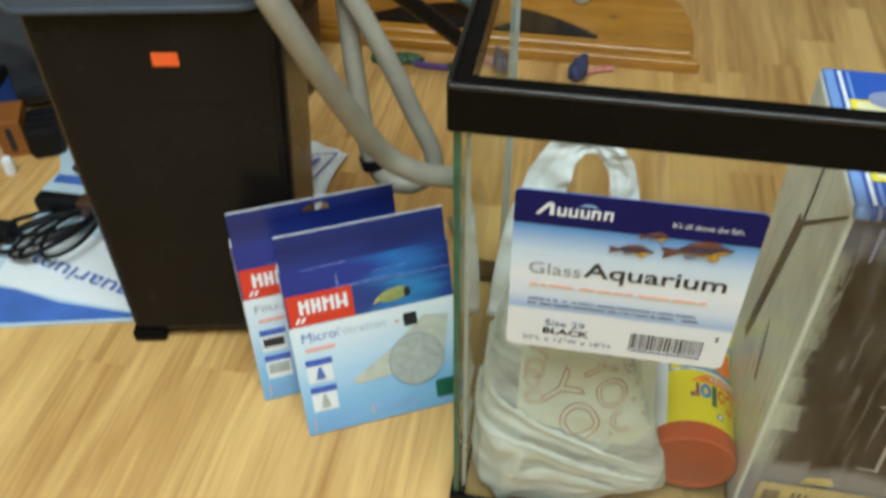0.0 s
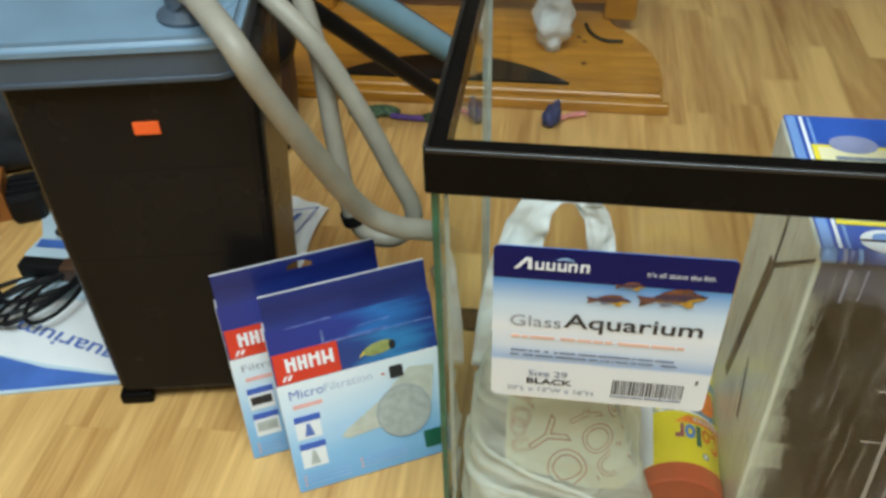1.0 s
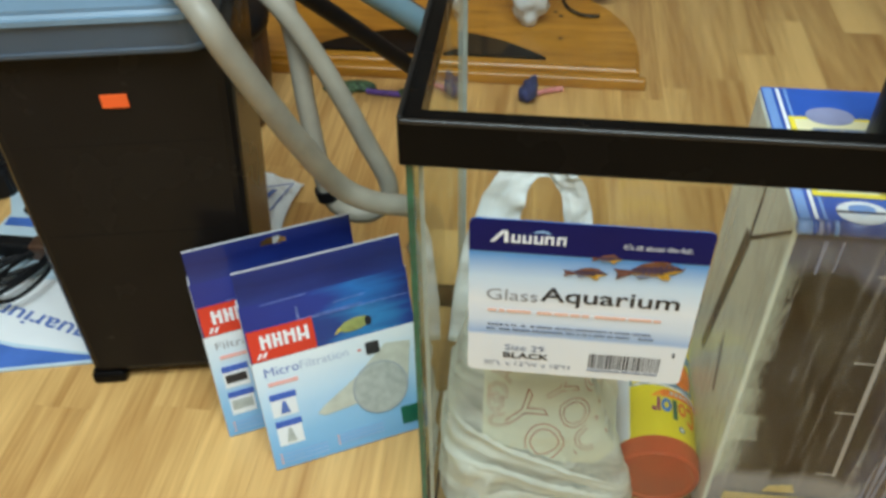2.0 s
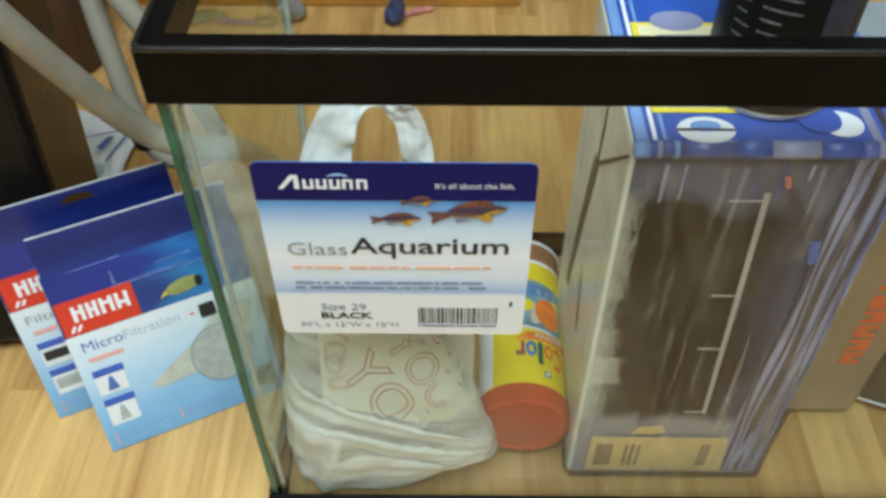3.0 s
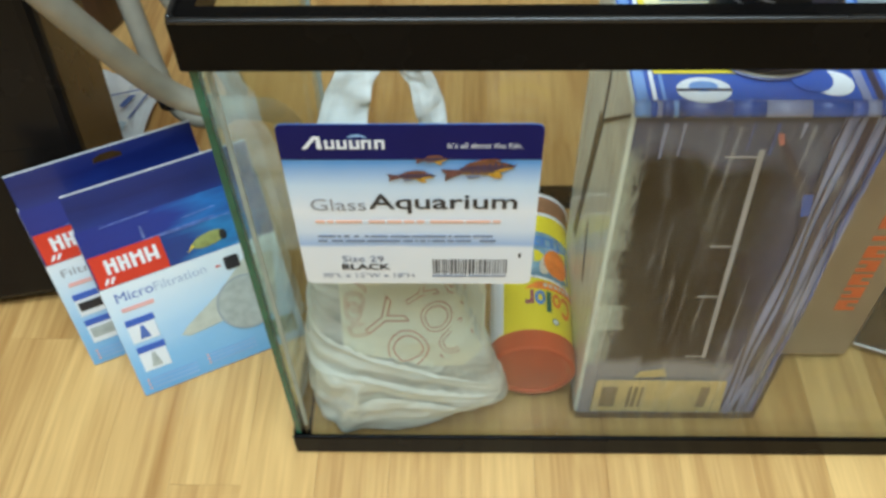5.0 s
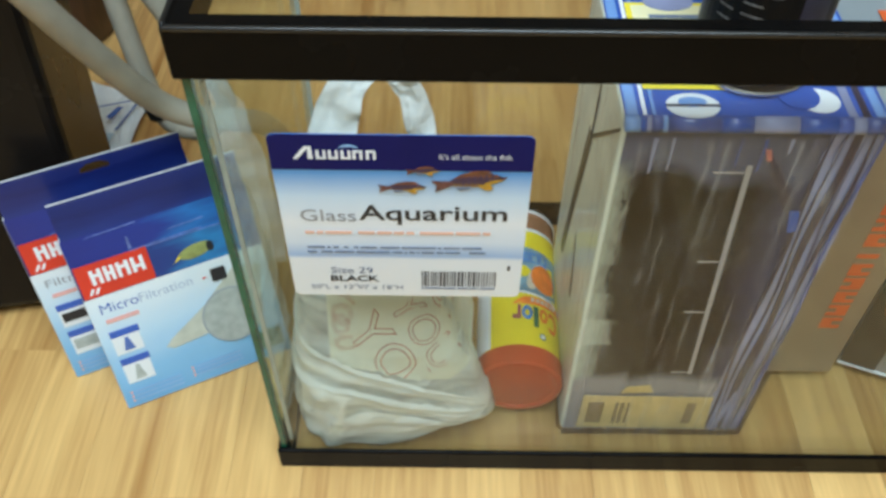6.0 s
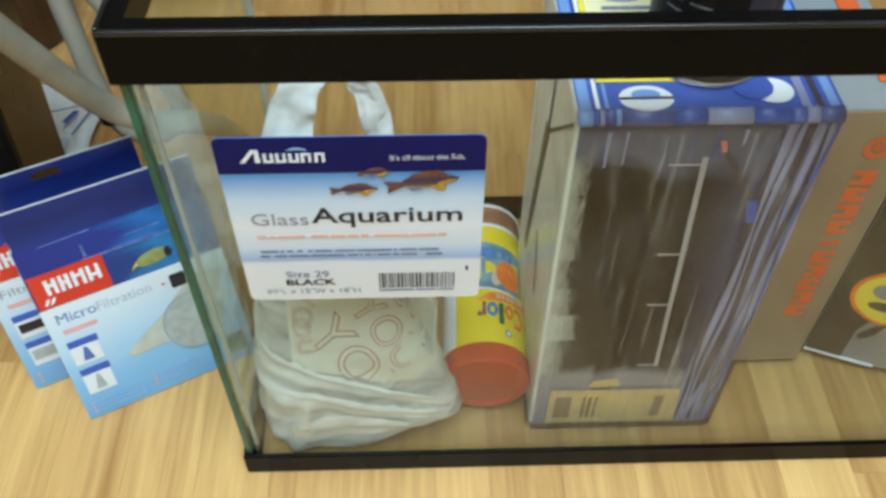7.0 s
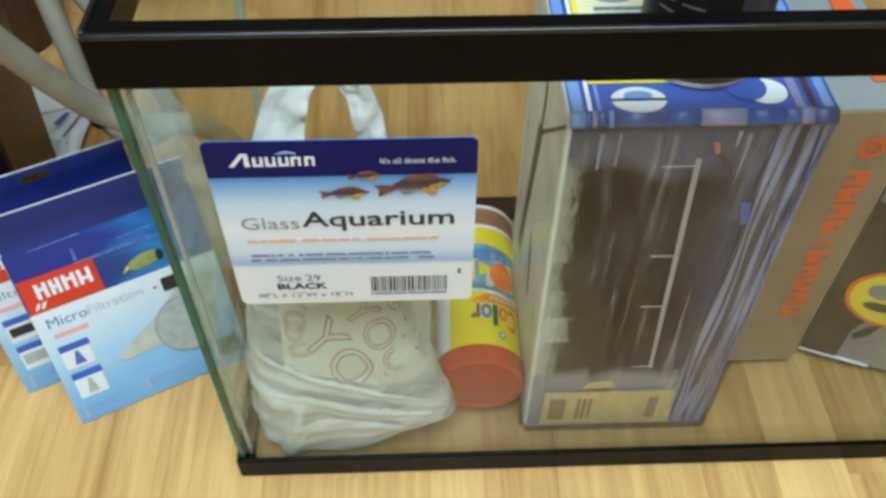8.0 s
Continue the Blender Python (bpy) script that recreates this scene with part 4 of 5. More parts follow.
def carrier_bag():
    T = thing("plastic_bag", pose(0.118, 0.09, FLOOR_IN), "crumpled white plastic carrier bag with faded red print", "plastic bag")
    bm = bmesh.new()
    NU, NV = 220, 150
    prof = ((0.0, 0.0), (0.0005, 0.96), (0.02, 0.99), (0.07, 1.0), (0.35, 1.0), (0.7, 1.0), (0.9, 0.90), (0.97, 0.6), (1.0, 0.0))
    left = ((0.0, 0.016), (0.012, 0.0125), (0.075, 0.014), (0.130, 0.019), (0.175, 0.028), (0.245, 0.045))
    right = ((0.0, 0.135), (0.016, 0.160), (0.038, 0.206), (0.056, 0.203), (0.095, 0.190), (0.160, 0.162), (0.245, 0.120))
    front = ((0.0, 0.0125), (0.04, 0.0145), (0.09, 0.0190), (0.125, 0.0275), (0.18, 0.050), (0.245, 0.080))

    def along(tab, z):
        for (za, a_), (zb_, b_) in zip(tab, tab[1:]):
            if z <= zb_:
                return a_ + (b_ - a_) * (z - za) / (zb_ - za)
        return tab[-1][1]

    # folds that fan out from the bag's pointed corner: (place, sharp side, soft side, depth)
    FOLDS = ((0.97, 0.020, 0.16, 0.0105), (0.78, 0.025, 0.10, 0.0060), (0.60, 0.020, 0.13, 0.0085), (0.43, 0.020, 0.09, 0.0055), (0.30, 0.02, 0.12, 0.0080), (0.12, 0.03, 0.10, 0.005))
    rings = []
    for j in range(NV + 1):
        g = j / NV * (len(prof) - 1)
        i0 = min(int(g), len(prof) - 2)
        f = g - i0
        z = (prof[i0][0] * (1 - f) + prof[i0 + 1][0] * f)
        rr = prof[i0][1] * (1 - f) + prof[i0 + 1][1] * f
        hz = 0.245 * z
        xl, xr, yf, yb = along(left, hz), along(right, hz), along(front, hz), 0.125 + 0.26 * hz
        ring = []
        for i in range(NU):
            a = 2 * math.pi * i / NU
            c, sn = math.cos(a), math.sin(a)
            sx, sy = math.copysign(abs(c) ** 0.6, c), math.copysign(abs(sn) ** 0.55, sn)
            p = Vector(((xl + xr) / 2 + (xr - xl) / 2 * sx * rr, (yf + yb) / 2 + (yb - yf) / 2 * sy * rr, hz))
            if sx > 0:
                p.x -= 0.42 * max(0.0, p.y - yf - 0.012) * sx
            d = crumple(p) * 0.22 + noise.noise(p * 70) * 0.0006
            if sy < 0.3:
                s_ = max(0.0, min(1.0, (p.x - 0.02) / 0.175))
                wob = 0.05 * noise.noise(Vector((p.x * 14, p.z * 9, 1.5))) + 0.02 * noise.noise(Vector((p.x * 40, p.z * 30, 4)))
                u_ = (p.z - 0.028 * s_ - 0.008 * math.sin(math.pi * s_)) / (0.140 * (1 - s_) + 0.036 * s_) + wob
                for u0, sharp, soft, dp in FOLDS:
                    q = u_ - u0
                    d += 0.6 * dp * (1 - 0.55 * s_) * max(0.0, 1 - (q / sharp if q > 0 else -q / soft)) * (0.75 + 0.5 * noise.noise(Vector((p.x * 22, u0 * 9, 0))))
                # one loose tuft near the lower corner
                t_ = abs(p.x - 0.046 - 0.25 * p.z)
                d += 0.007 * max(0.0, 1 - t_ / 0.013) * max(0.0, min(1.0, (0.085 - p.z) / 0.02))
            nv = Vector((sx, sy, 0)).normalized() if rr > 0 else Vector((0, 0, 0))
            p += nv * (d - 0.003) * min(1, rr + 0.2)
            cx, dz = 0.2175 + 0.035 * (p.y - 0.055), p.z - 0.0530
            if p.y > 0.050 and abs(dz) < 0.043:
                p.x = min(p.x, cx - math.sqrt(0.043 ** 2 - dz * dz))
            p.x, p.y, p.z = max(p.x, 0.0125), max(p.y, 0.0125), max(p.z, 0.0008)
            ring.append(bm.verts.new(p - Vector((0.118, 0.09, 0))))
        rings.append(ring)
    for a, b in zip(rings, rings[1:]):
        for i in range(NU):
            bm.faces.new((a[i], a[(i + 1) % NU], b[(i + 1) % NU], b[i]))
    bmesh.ops.remove_doubles(bm, verts=bm.verts, dist=1e-5)
    bmesh.ops.recalc_face_normals(bm, faces=bm.faces)
    from_bm = bm.copy()
    part("bag", bm, M_bag, T, smooth=True)
    # handles: one arched band of film
    hb = bmesh.new()
    outer = [(-0.104, 0.04, 0.13), (-0.094, 0.072, 0.215), (-0.068, 0.10, 0.280), (-0.038, 0.108, 0.296), (-0.006, 0.107, 0.294), (0.012, 0.10, 0.276), (0.024, 0.09, 0.235), (0.040, 0.06, 0.16)]
    inner = [(-0.040, 0.03, 0.15), (-0.042, 0.07, 0.225), (-0.041, 0.093, 0.258), (-0.032, 0.102, 0.276), (-0.018, 0.102, 0.277), (-0.008, 0.095, 0.262), (0.000, 0.083, 0.225), (0.008, 0.05, 0.16)]

    def smooth_line(P, t):
        g = t * (len(P) - 1)
        k = min(int(g), len(P) - 2)
        f = g - k
        a, b, c, d = (Vector(P[max(0, min(len(P) - 1, q))]) for q in (k - 1, k, k + 1, k + 2))
        return 0.5 * (2 * b + (c - a) * f + (2 * a - 5 * b + 4 * c - d) * f * f + (3 * b - a - 3 * c + d) * f ** 3)
    rows_ = []
    for q in range(61):
        o, i_ = smooth_line(outer, q / 60), smooth_line(inner, q / 60)
        row = []
        for k in range(15):
            p = o.lerp(i_, k / 14)
            w_ = 1 - abs(noise.noise(Vector((k * 0.16, q * 0.10, 2.0))))
            p += Vector((0, -0.006 * (w_ - 0.7) + 0.8 * crumple(p * 1.4), 0)) + 0.002 * Vector((noise.noise(Vector((k * 0.5, q * 0.2, 5))), 0, noise.noise(Vector((k * 0.5, q * 0.2, 8)))))
            row.append(hb.verts.new(p))
        rows_.append(row)
    for a, b in zip(rows_, rows_[1:]):
        for k in range(14):
            hb.faces.new((a[k], a[k + 1], b[k + 1], b[k]))
    ex_ = bmesh.ops.extrude_face_region(hb, geom=hb.faces[:])
    for v in [g for g in ex_["geom"] if isinstance(g, bmesh.types.BMVert)]:
        v.co.y += 0.0006
    bmesh.ops.recalc_face_normals(hb, faces=hb.faces)
    part("handle", hb, M_bagwhite, T, smooth=True)
    # outlined print that follows the film
    from mathutils.bvhtree import BVHTree
    tree = BVHTree.FromBMesh(from_bm)
    # folded layers of film that lie over one another, each between an upper and a lower edge
    LAYERS = (((0.020, 0.137), (0.072, 0.119), (0.128, 0.096), (0.186, 0.066)), ((0.020, 0.106), (0.090, 0.094), (0.145, 0.073), (0.193, 0.052))), \
             (((0.018, 0.094), (0.070, 0.090), (0.130, 0.072), (0.190, 0.052)), ((0.026, 0.072), (0.080, 0.066), (0.130, 0.052), (0.178, 0.040))), \
             (((0.052, 0.050), (0.090, 0.060), (0.130, 0.052), (0.170, 0.038)), ((0.050, 0.022), (0.085, 0.018), (0.120, 0.018), (0.150, 0.016))), \
             (((0.024, 0.082), (0.038, 0.088), (0.052, 0.090), (0.068, 0.084)), ((0.022, 0.022), (0.032, 0.004), (0.044, 0.003), (0.054, 0.012)))

    def poly_at(P, t):
        g_ = min(t, 0.9999) * (len(P) - 1)
        k_ = int(g_)
        return Vector(P[k_]).lerp(Vector(P[k_ + 1]), g_ - k_)
    for n_, (up_, lo_) in enumerate(LAYERS):
        lm = bmesh.new()
        gl_v = []
        for i in range(61):
            row = []
            for k in range(15):
                q = poly_at(up_, i / 60).lerp(poly_at(lo_, i / 60), k / 14)
                q += 0.0016 * Vector((noise.noise(Vector((i * 0.13, k * 0.1, n_))), noise.noise(Vector((i * 0.11, k * 0.1, n_ + 9)))))
                hit = tree.ray_cast(Vector((q.x - 0.118, -0.3, q.y)), Vector((0, 1, 0)))
                if not hit[0] or hit[0].y > -0.02:
                    row.append(None)
                    continue
                y = hit[0].y
                lift = 0.0012 + 0.0052 * math.exp(-((k - 2.5) / 2.6) ** 2) * math.sin(math.pi * min(1.0, 0.12 + i / 68)) + 0.0010 * noise.noise(Vector((i * 0.06, k * 0.22, n_ * 3)))
                row.append(lm.verts.new((q.x - 0.118, max(y - lift, -0.0782 + 0.0004 * n_), max(q.y, 0.0012))))
            gl_v.append(row)
        for i in range(60):
            for k in range(14):
                quad = (gl_v[i][k], gl_v[i + 1][k], gl_v[i + 1][k + 1], gl_v[i][k + 1])
                if None not in quad:
                    lm.faces.new(quad)
        part("folded_layer", lm, M_bagfold, T, smooth=True)
    # cream printed side of the film, slack over the folds
    pm = bmesh.new()
    NX, NZ = 44, 34
    foot = ((0.054, 0.120), (0.075, 0.117), (0.128, 0.100), (0.156, 0.098), (0.176, 0.110))
    gv = []
    for i in range(NX + 1):
        x = 0.054 + 0.122 * i / NX
        z0 = along(foot, x) + 0.002 * noise.noise(Vector((x * 60, 0, 3)))
        col_ = []
        for k in range(NZ + 1):
            z = z0 + (0.215 - z0) * k / NZ
            xx = x + 0.09 * max(0.0, 0.15 - z) * (0.5 - i / NX) - 0.25 * max(0.0, z - 0.12) * (i / NX) ** 3
            hit = tree.ray_cast(Vector((xx - 0.118, -0.3, z)), Vector((0, 1, 0)))
            y = hit[0].y if hit[0] else 0.0
            col_.append(pm.verts.new((xx - 0.118, y - 0.0012, z)))
        gv.append(col_)
    for i in range(NX):
        for k in range(NZ):
            pm.faces.new((gv[i][k], gv[i + 1][k], gv[i + 1][k + 1], gv[i][k + 1]))
    tree2 = BVHTree.FromBMesh(pm)
    part("printed_side", pm, M_bagcream, T, "cream side of the film with outlined red letters", smooth=True)
    for body, w, x, z, turn in (("YOU", 0.098, -0.052, 0.148, -52), ("YOU", 0.074, -0.016, 0.172, -57), ("YOU", 0.060, 0.006, 0.190, -54), ("OU", 0.030, -0.062, 0.160, -80), ("YO", 0.034, -0.056, 0.188, -100)):
        tb = text_mesh(body, w, outline=0.012)
        tb.transform(FRONT @ Matrix.Translation((x, z, 0)) @ pose(0, 0, 0, 0, 0, turn))
        lost = []
        for v in tb.verts:
            d = v.co.y
            hit = tree2.ray_cast(Vector((v.co.x, -0.3, v.co.z)), Vector((0, 1, 0)))
            if hit[0]:
                v.co.y = hit[0].y - 0.0005 + d * 0.3
            else:
                lost.append(v)
        bmesh.ops.delete(tb, geom=lost, context="VERTS")
        part("printed_letter", tb, M_bagprint, T)
    from_bm.free()


carrier_bag()

# food can lying on its side
can = thing("food_can", pose(0.2175, 0.055, FLOOR_IN + 0.0406, -90, 0, -2), "yellow and red fish food can lying on its side", "can")
part("cap", lathe([(0.0, 0.0016), (0.033, 0.0016), (0.0345, 0.0), (0.0385, 0.0), (0.0400, 0.0015), (0.0404, 0.0195), (0.0392, 0.0205), (0.0385, 0.0205)], 48), M_canred, can, "red plastic cap")
part("label", lathe([(0.0388, 0.0206), (0.0388, 0.160)], 48), M_canyel, can, "yellow printed paper label")
part("white_line", lathe([(0.0388, 0.1602), (0.0390, 0.1604), (0.0390, 0.1640), (0.0388, 0.1642)], 48), M_inkwhite, can)
part("base_band", lathe([(0.0388, 0.1644), (0.0388, 0.1860)], 48), M_canbrown, can, "brown printed band")
part("rim", lathe([(0.0388, 0.1862), (0.0398, 0.1866), (0.0398, 0.1895), (0.0380, 0.1905), (0.0370, 0.1885), (0.0, 0.1885)], 48), M_inkwhite, can, "white rim")


def on_can(name, pts, z0, material, r=0.0392):
    """A patch of print wrapped round the can: x runs round it in metres from the front, y up."""
    bm = bmesh.new()
    fine = []
    for i in range(len(pts)):
        a, b = Vector(pts[i]), Vector(pts[(i + 1) % len(pts)])
        n = max(1, int((b - a).length / 0.004))
        fine += [a.lerp(b, k / n) for k in range(n)]
    c = sum(fine, Vector((0, 0))) / len(fine)

    def put(p):
        an = p.x / r - math.pi / 2
        return bm.verts.new((r * math.cos(an), r * math.sin(an), z0 + p.y))
    rings = [[put(c.lerp(p, k)) for p in fine] for k in (0.34, 0.67, 1.0)]
    m_ = put(c)
    n = len(fine)
    for i in range(n):
        j = (i + 1) % n
        bm.faces.new((m_, rings[0][i], rings[0][j]))
        for a, b in zip(rings, rings[1:]):
            bm.faces.new((a[i], b[i], b[j], a[j]))
    return part(name, bm, material, can)


on_can("label_edge", [(-0.060, 0), (-0.030, 0), (-0.030, 0.137), (-0.060, 0.137)], 0.0215, M_inkwhite)
on_can("maker_patch", [(-0.008, 0.000), (0.050, 0.002), (0.055, 0.011), (0.004, 0.0095), (-0.004, 0.004)], 0.0668, M_canor)
for k in range(6):
    x0 = 0.010 + k * 0.0052
    on_can("small_print", [(x0, 0), (x0 + 0.0036, 0.0003), (x0 + 0.0036, 0.0045), (x0, 0.0042)], 0.0705, M_packet, 0.0394)
# the printed word runs the other way up
rc, xk = 0.0394, 0.0415
for ch, w, h, mt in (("C", 0.0125, 0.0245, M_canor), ("o", 0.0100, 0.0165, M_canor), ("l", 0.0050, 0.0235, M_green), ("o", 0.0105, 0.0165, M_canblue), ("r", 0.0085, 0.0165, M_violetred)):
    tb = text_mesh(ch, w, h, bold=0.03)
    for v in tb.verts:
        an = (xk - v.co.x) / rc - math.pi / 2
        v.co = (rc * math.cos(an), rc * math.sin(an), 0.0655 - v.co.y)
    part("printed_letter", tb, mt, can)
    xk -= w + 0.0008
on_can("printed_picture", [(-0.030, 0.004), (0.020, 0.000), (0.056, -0.004), (0.056, 0.052), (0.0, 0.060), (-0.030, 0.056)], 0.0790, M_canpic, 0.0391)
on_can("printed_picture", [(-0.030, 0.0), (0.030, 0.0), (0.030, 0.013), (-0.030, 0.013)], 0.1190, M_canblue, 0.0393)
on_can("printed_shape", oval(0.025, 0.0, 0.014, 0.017, 28, 12), 0.1010, M_canor, 0.0395)
on_can("printed_shape", oval(0.013, -0.002, 0.006, 0.013, 20, -14), 0.1000, M_packet, 0.0394)
on_can("printed_line", [(-0.036, 0.006), (0.020, 0.001), (0.056, -0.004), (0.056, -0.0015), (0.020, 0.0035), (-0.036, 0.0085)], 0.0772, M_inkwhite, 0.0394)
on_can("printed_shape", oval(0.0215, 0, 0.0036, 0.0036, 16), 0.0330, M_inkslate, 0.0393)
on_can("printed_shape", oval(0.0215, 0, 0.0022, 0.0022, 16), 0.0330, M_inkwhite, 0.0395)

# tall shrink-wrapped product carton
BX, BY, BW, BD, BH = 0.258, 0.036, 0.1655, 0.168, 0.376
pc = thing("product_carton", pose(BX, BY, FLOOR_IN), "tall film-wrapped carton with brown picture and blue stripes", "carton")
part("body", boxed(0, 0.0006, 0, BW, BD, BH - 0.0006, bev=0.003), M_cartonwhite, pc, "off-white carton with crumpled film")
Fz = 0.0006
part("front_print", prism(rect(0.003, 0.002, BW - 0.001, BH - 0.003), 0.0004, FRONT), M_picture, pc, "dark brown product picture with a pale margin")
PICT = Matrix.Translation((0, 0, -0.012)) @ FRONT
decal("right_margin", ragged([(0.127, 0.010), (0.1635, 0.010), (0.1635, 0.372), (0.130, 0.372), (0.133, 0.21)], 0.0012, 6), Fz + 0.0012, M_lavpale, pc, FRONT)
decal("printed_rod", [(0.0985, 0.110), (0.1018, 0.110), (0.0884, 0.352), (0.0845, 0.352)], Fz + 0.0012, M_silver, pc, PICT)
for y, x0, x1 in ((0.345, 0.058, 0.086), (0.256, 0.068, 0.092), (0.196, 0.071, 0.096), (0.112, 0.078, 0.101)):
    decal("printed_bracket", rect(x0 + 0.006, y, x1, y + 0.0013), Fz + 0.0014, M_silver, pc, PICT)
decal("printed_tube", [(0.092, 0.366), (0.097, 0.364), (0.133, 0.306), (0.127, 0.302)], Fz + 0.0012, M_lavdark, pc, PICT)
decal("printed_tube", [(0.1235, 0.312), (0.1305, 0.312), (0.134, 0.292), (0.128, 0.290)], Fz + 0.0028, M_blue, pc, PICT)
decal("printed_tube", [(0.0925, 0.366), (0.0965, 0.366), (0.099, 0.357), (0.096, 0.356)], Fz + 0.0016, M_pinkred, pc, PICT)
for k, (x0, x1, mt, ph) in enumerate(((0.131, 0.1335, M_lavdark, 0.3), (0.1375, 0.1395, M_lavdark, 1.2), (0.1425, 0.1480, M_lavdark, 2.0), (0.1505, 0.1520, M_lav, 0.8), (0.1550, 0.1575, M_lavdark, 2.7), (0.1600, 0.1625, M_lavblue, 1.6))):
    lo_ = [(x0 + 0.0016 * math.sin(ph + i * 0.9), 0.01 + (BH - 0.016) * i / 14) for i in range(15)]
    hi_ = [(x1 + 0.0016 * math.sin(ph * 1.7 + i * 0.8), 0.01 + (BH - 0.016) * i / 14) for i in range(15)]
    decal("stripe", lo_ + hi_[::-1], Fz + 0.0016 + 0.0003 * k, mt, pc, FRONT)
rf = random.Random(17)
for k in range(9):
    x0 = 0.020 + 0.0145 * k + rf.uniform(-0.004, 0.004)
    ln, w = rf.uniform(0.008, 0.034), rf.uniform(0.0010, 0.0030)
    decal("film_crease", ragged([(x0, BH - 0.012), (x0 + w, BH - 0.012), (x0 + w * 0.8, BH - 0.012 - ln), (x0 + w * 0.3, BH - 0.014 - ln)], 0.0006, k), Fz + 0.0030, rf.choice((M_lavpale, M_lavblue, M_lavpale, M_lav)), pc, FRONT)
st = decal("sticker", [(0.0135, 0.0225), (0.1325, 0.0215), (0.1285, 0.0755), (0.0145, 0.0765)], Fz + 0.0030, M_kraft, pc, PICT, label="yellow-brown paper sticker")
for x0, x1 in ((0.020, 0.034), (0.044, 0.047), (0.049, 0.052), (0.055, 0.057), (0.108, 0.116)):
    decal("small_print", rect(x0, 0.032, x1, 0.066), Fz + 0.0036, M_kraftdark, st, PICT)
decal("torn_flap", [(0.046, 0.080), (0.074, 0.082), (0.070, 0.094), (0.050, 0.090)], Fz + 0.0024, M_kraft, pc, PICT)
decal("torn_strip", [(0.136, 0.020), (0.141, 0.020), (0.149, 0.085), (0.144, 0.085)], Fz + 0.0034, M_lavpale, pc, PICT)
bm = bmesh.new()
for k0, k1 in (((0.001, BH - 0.001), (BW, BH - 0.001)),):
    gv = [[bm.verts.new((BW * i / 24, -0.0062 + 0.0012 * noise.noise(Vector((i * 0.5, j * 0.35, 1))), 0.002 + (BH - 0.014) * j / 50)) for i in range(25)] for j in range(51)]
    for j in range(50):
        for i in range(24):
            bm.faces.new((gv[j][i], gv[j][i + 1], gv[j + 1][i + 1], gv[j + 1][i]))
wf = part("shrink_film", bm, M_film, pc, "clear crumpled shrink film", smooth=True)
wf.visible_shadow = False
bm = bmesh.new()
gv = [[bm.verts.new((-0.0028 + 0.0014 * noise.noise(Vector((i * 0.5, j * 0.35, 9))), -0.004 + BD * i / 16, 0.002 + (BH - 0.004) * j / 40)) for i in range(17)] for j in range(41)]
for j in range(40):
    for i in range(16):
        bm.faces.new((gv[j][i], gv[j][i + 1], gv[j + 1][i + 1], gv[j + 1][i]))
wf = part("shrink_film", bm, M_film, pc, "clear crumpled shrink film", smooth=True)
wf.visible_shadow = False
UP = Matrix.Translation((0, 0, BH))
xs_ = (0.0005, 0.010, 0.014, 0.017, 0.024, 0.027, 0.060, 0.080, 0.108, 0.132, 0.141, 0.149, 0.1645)
for k, (x0, x1) in enumerate(zip(xs_, xs_[1:])):
    bm = bmesh.new()
    R_ = 0.0075
    arc = [(-0.0048 + R_ - R_ * math.sin(radians(a)), BH + 0.0012 - R_ + R_ * math.cos(radians(a))) for a in range(0, 91, 15)] + [(0.004, BH - 0.0063)]
    a_ = [bm.verts.new((x0, y, z)) for y, z in arc]
    b_ = [bm.verts.new((x1, y, z)) for y, z in arc]
    for q in range(len(arc)):
        n_ = (q + 1) % len(arc)
        f_ = bm.faces.new((a_[q], a_[n_], b_[n_], b_[q]))
        f_.smooth = q < len(arc) - 2
    bm.faces.new(a_[::-1])
    bm.faces.new(b_)
    bmesh.ops.recalc_face_normals(bm, faces=bm.faces)
    part("rolled_edge", bm, (M_bluepale, M_blue, M_lavpale, M_lavblue, M_bluepale, M_lavblue, M_blue, M_lavpale, M_blue, M_lavblue, M_lavpale, M_lavblue)[k % 12], pc)
part("top_print", prism(rrect(0.001, 0.001, BW - 0.001, BD - 0.001, 0.002), 0.0005, UP), M_blue, pc, "bright blue printed top")
for x0, x1, mt in ((0.002, 0.009, M_bluepale), (0.012, 0.0145, M_inkwhite), (0.139, 0.1445, M_lavpale), (0.148, 0.1525, M_lavdark), (0.156, 0.162, M_bluepale), (0.018, 0.020, M_bluepale)):
    decal("stripe", rect(x0, 0.002, x1, BD - 0.003), 0.0006, mt, pc, UP)
decal("cream_panel", rect(0.0150, 0.028, 0.0800, 0.125), 0.0012, M_yellow, pc, UP, label="cream panel with yellow edge")
decal("cream_panel", rect(0.0190, 0.032, 0.0780, 0.121), 0.0016, M_cream, pc, UP)
decal("printed_oval", oval(0.046, 0.126, 0.018, 0.012), 0.0020, M_lavpale, pc, UP)
decal("printed_oval", oval(0.044, 0.012, 0.017, 0.012), 0.0012, M_inkwhite, pc, UP)
decal("printed_oval", oval(0.044, 0.015, 0.009, 0.005), 0.0016, M_bluepale, pc, UP)
decal("printed_oval", rect(0.027, 0.0105, 0.061, 0.0125), 0.0018, M_lavdark, pc, UP)
decal("printed_oval", oval(0.124, 0.018, 0.013, 0.012), 0.0012, M_inkwhite, pc, UP)
decal("printed_oval", oval(0.112, 0.022, 0.013, 0.013), 0.0016, M_blue, pc, UP)
for k, (y, n_) in enumerate(((0.105, 3), (0.098, 4), (0.091, 4))):
    word_bars("small_print", 0.030, y, 0.040, 0.004, n_, 0.0020, M_inkslate, pc, UP, 30 + k)
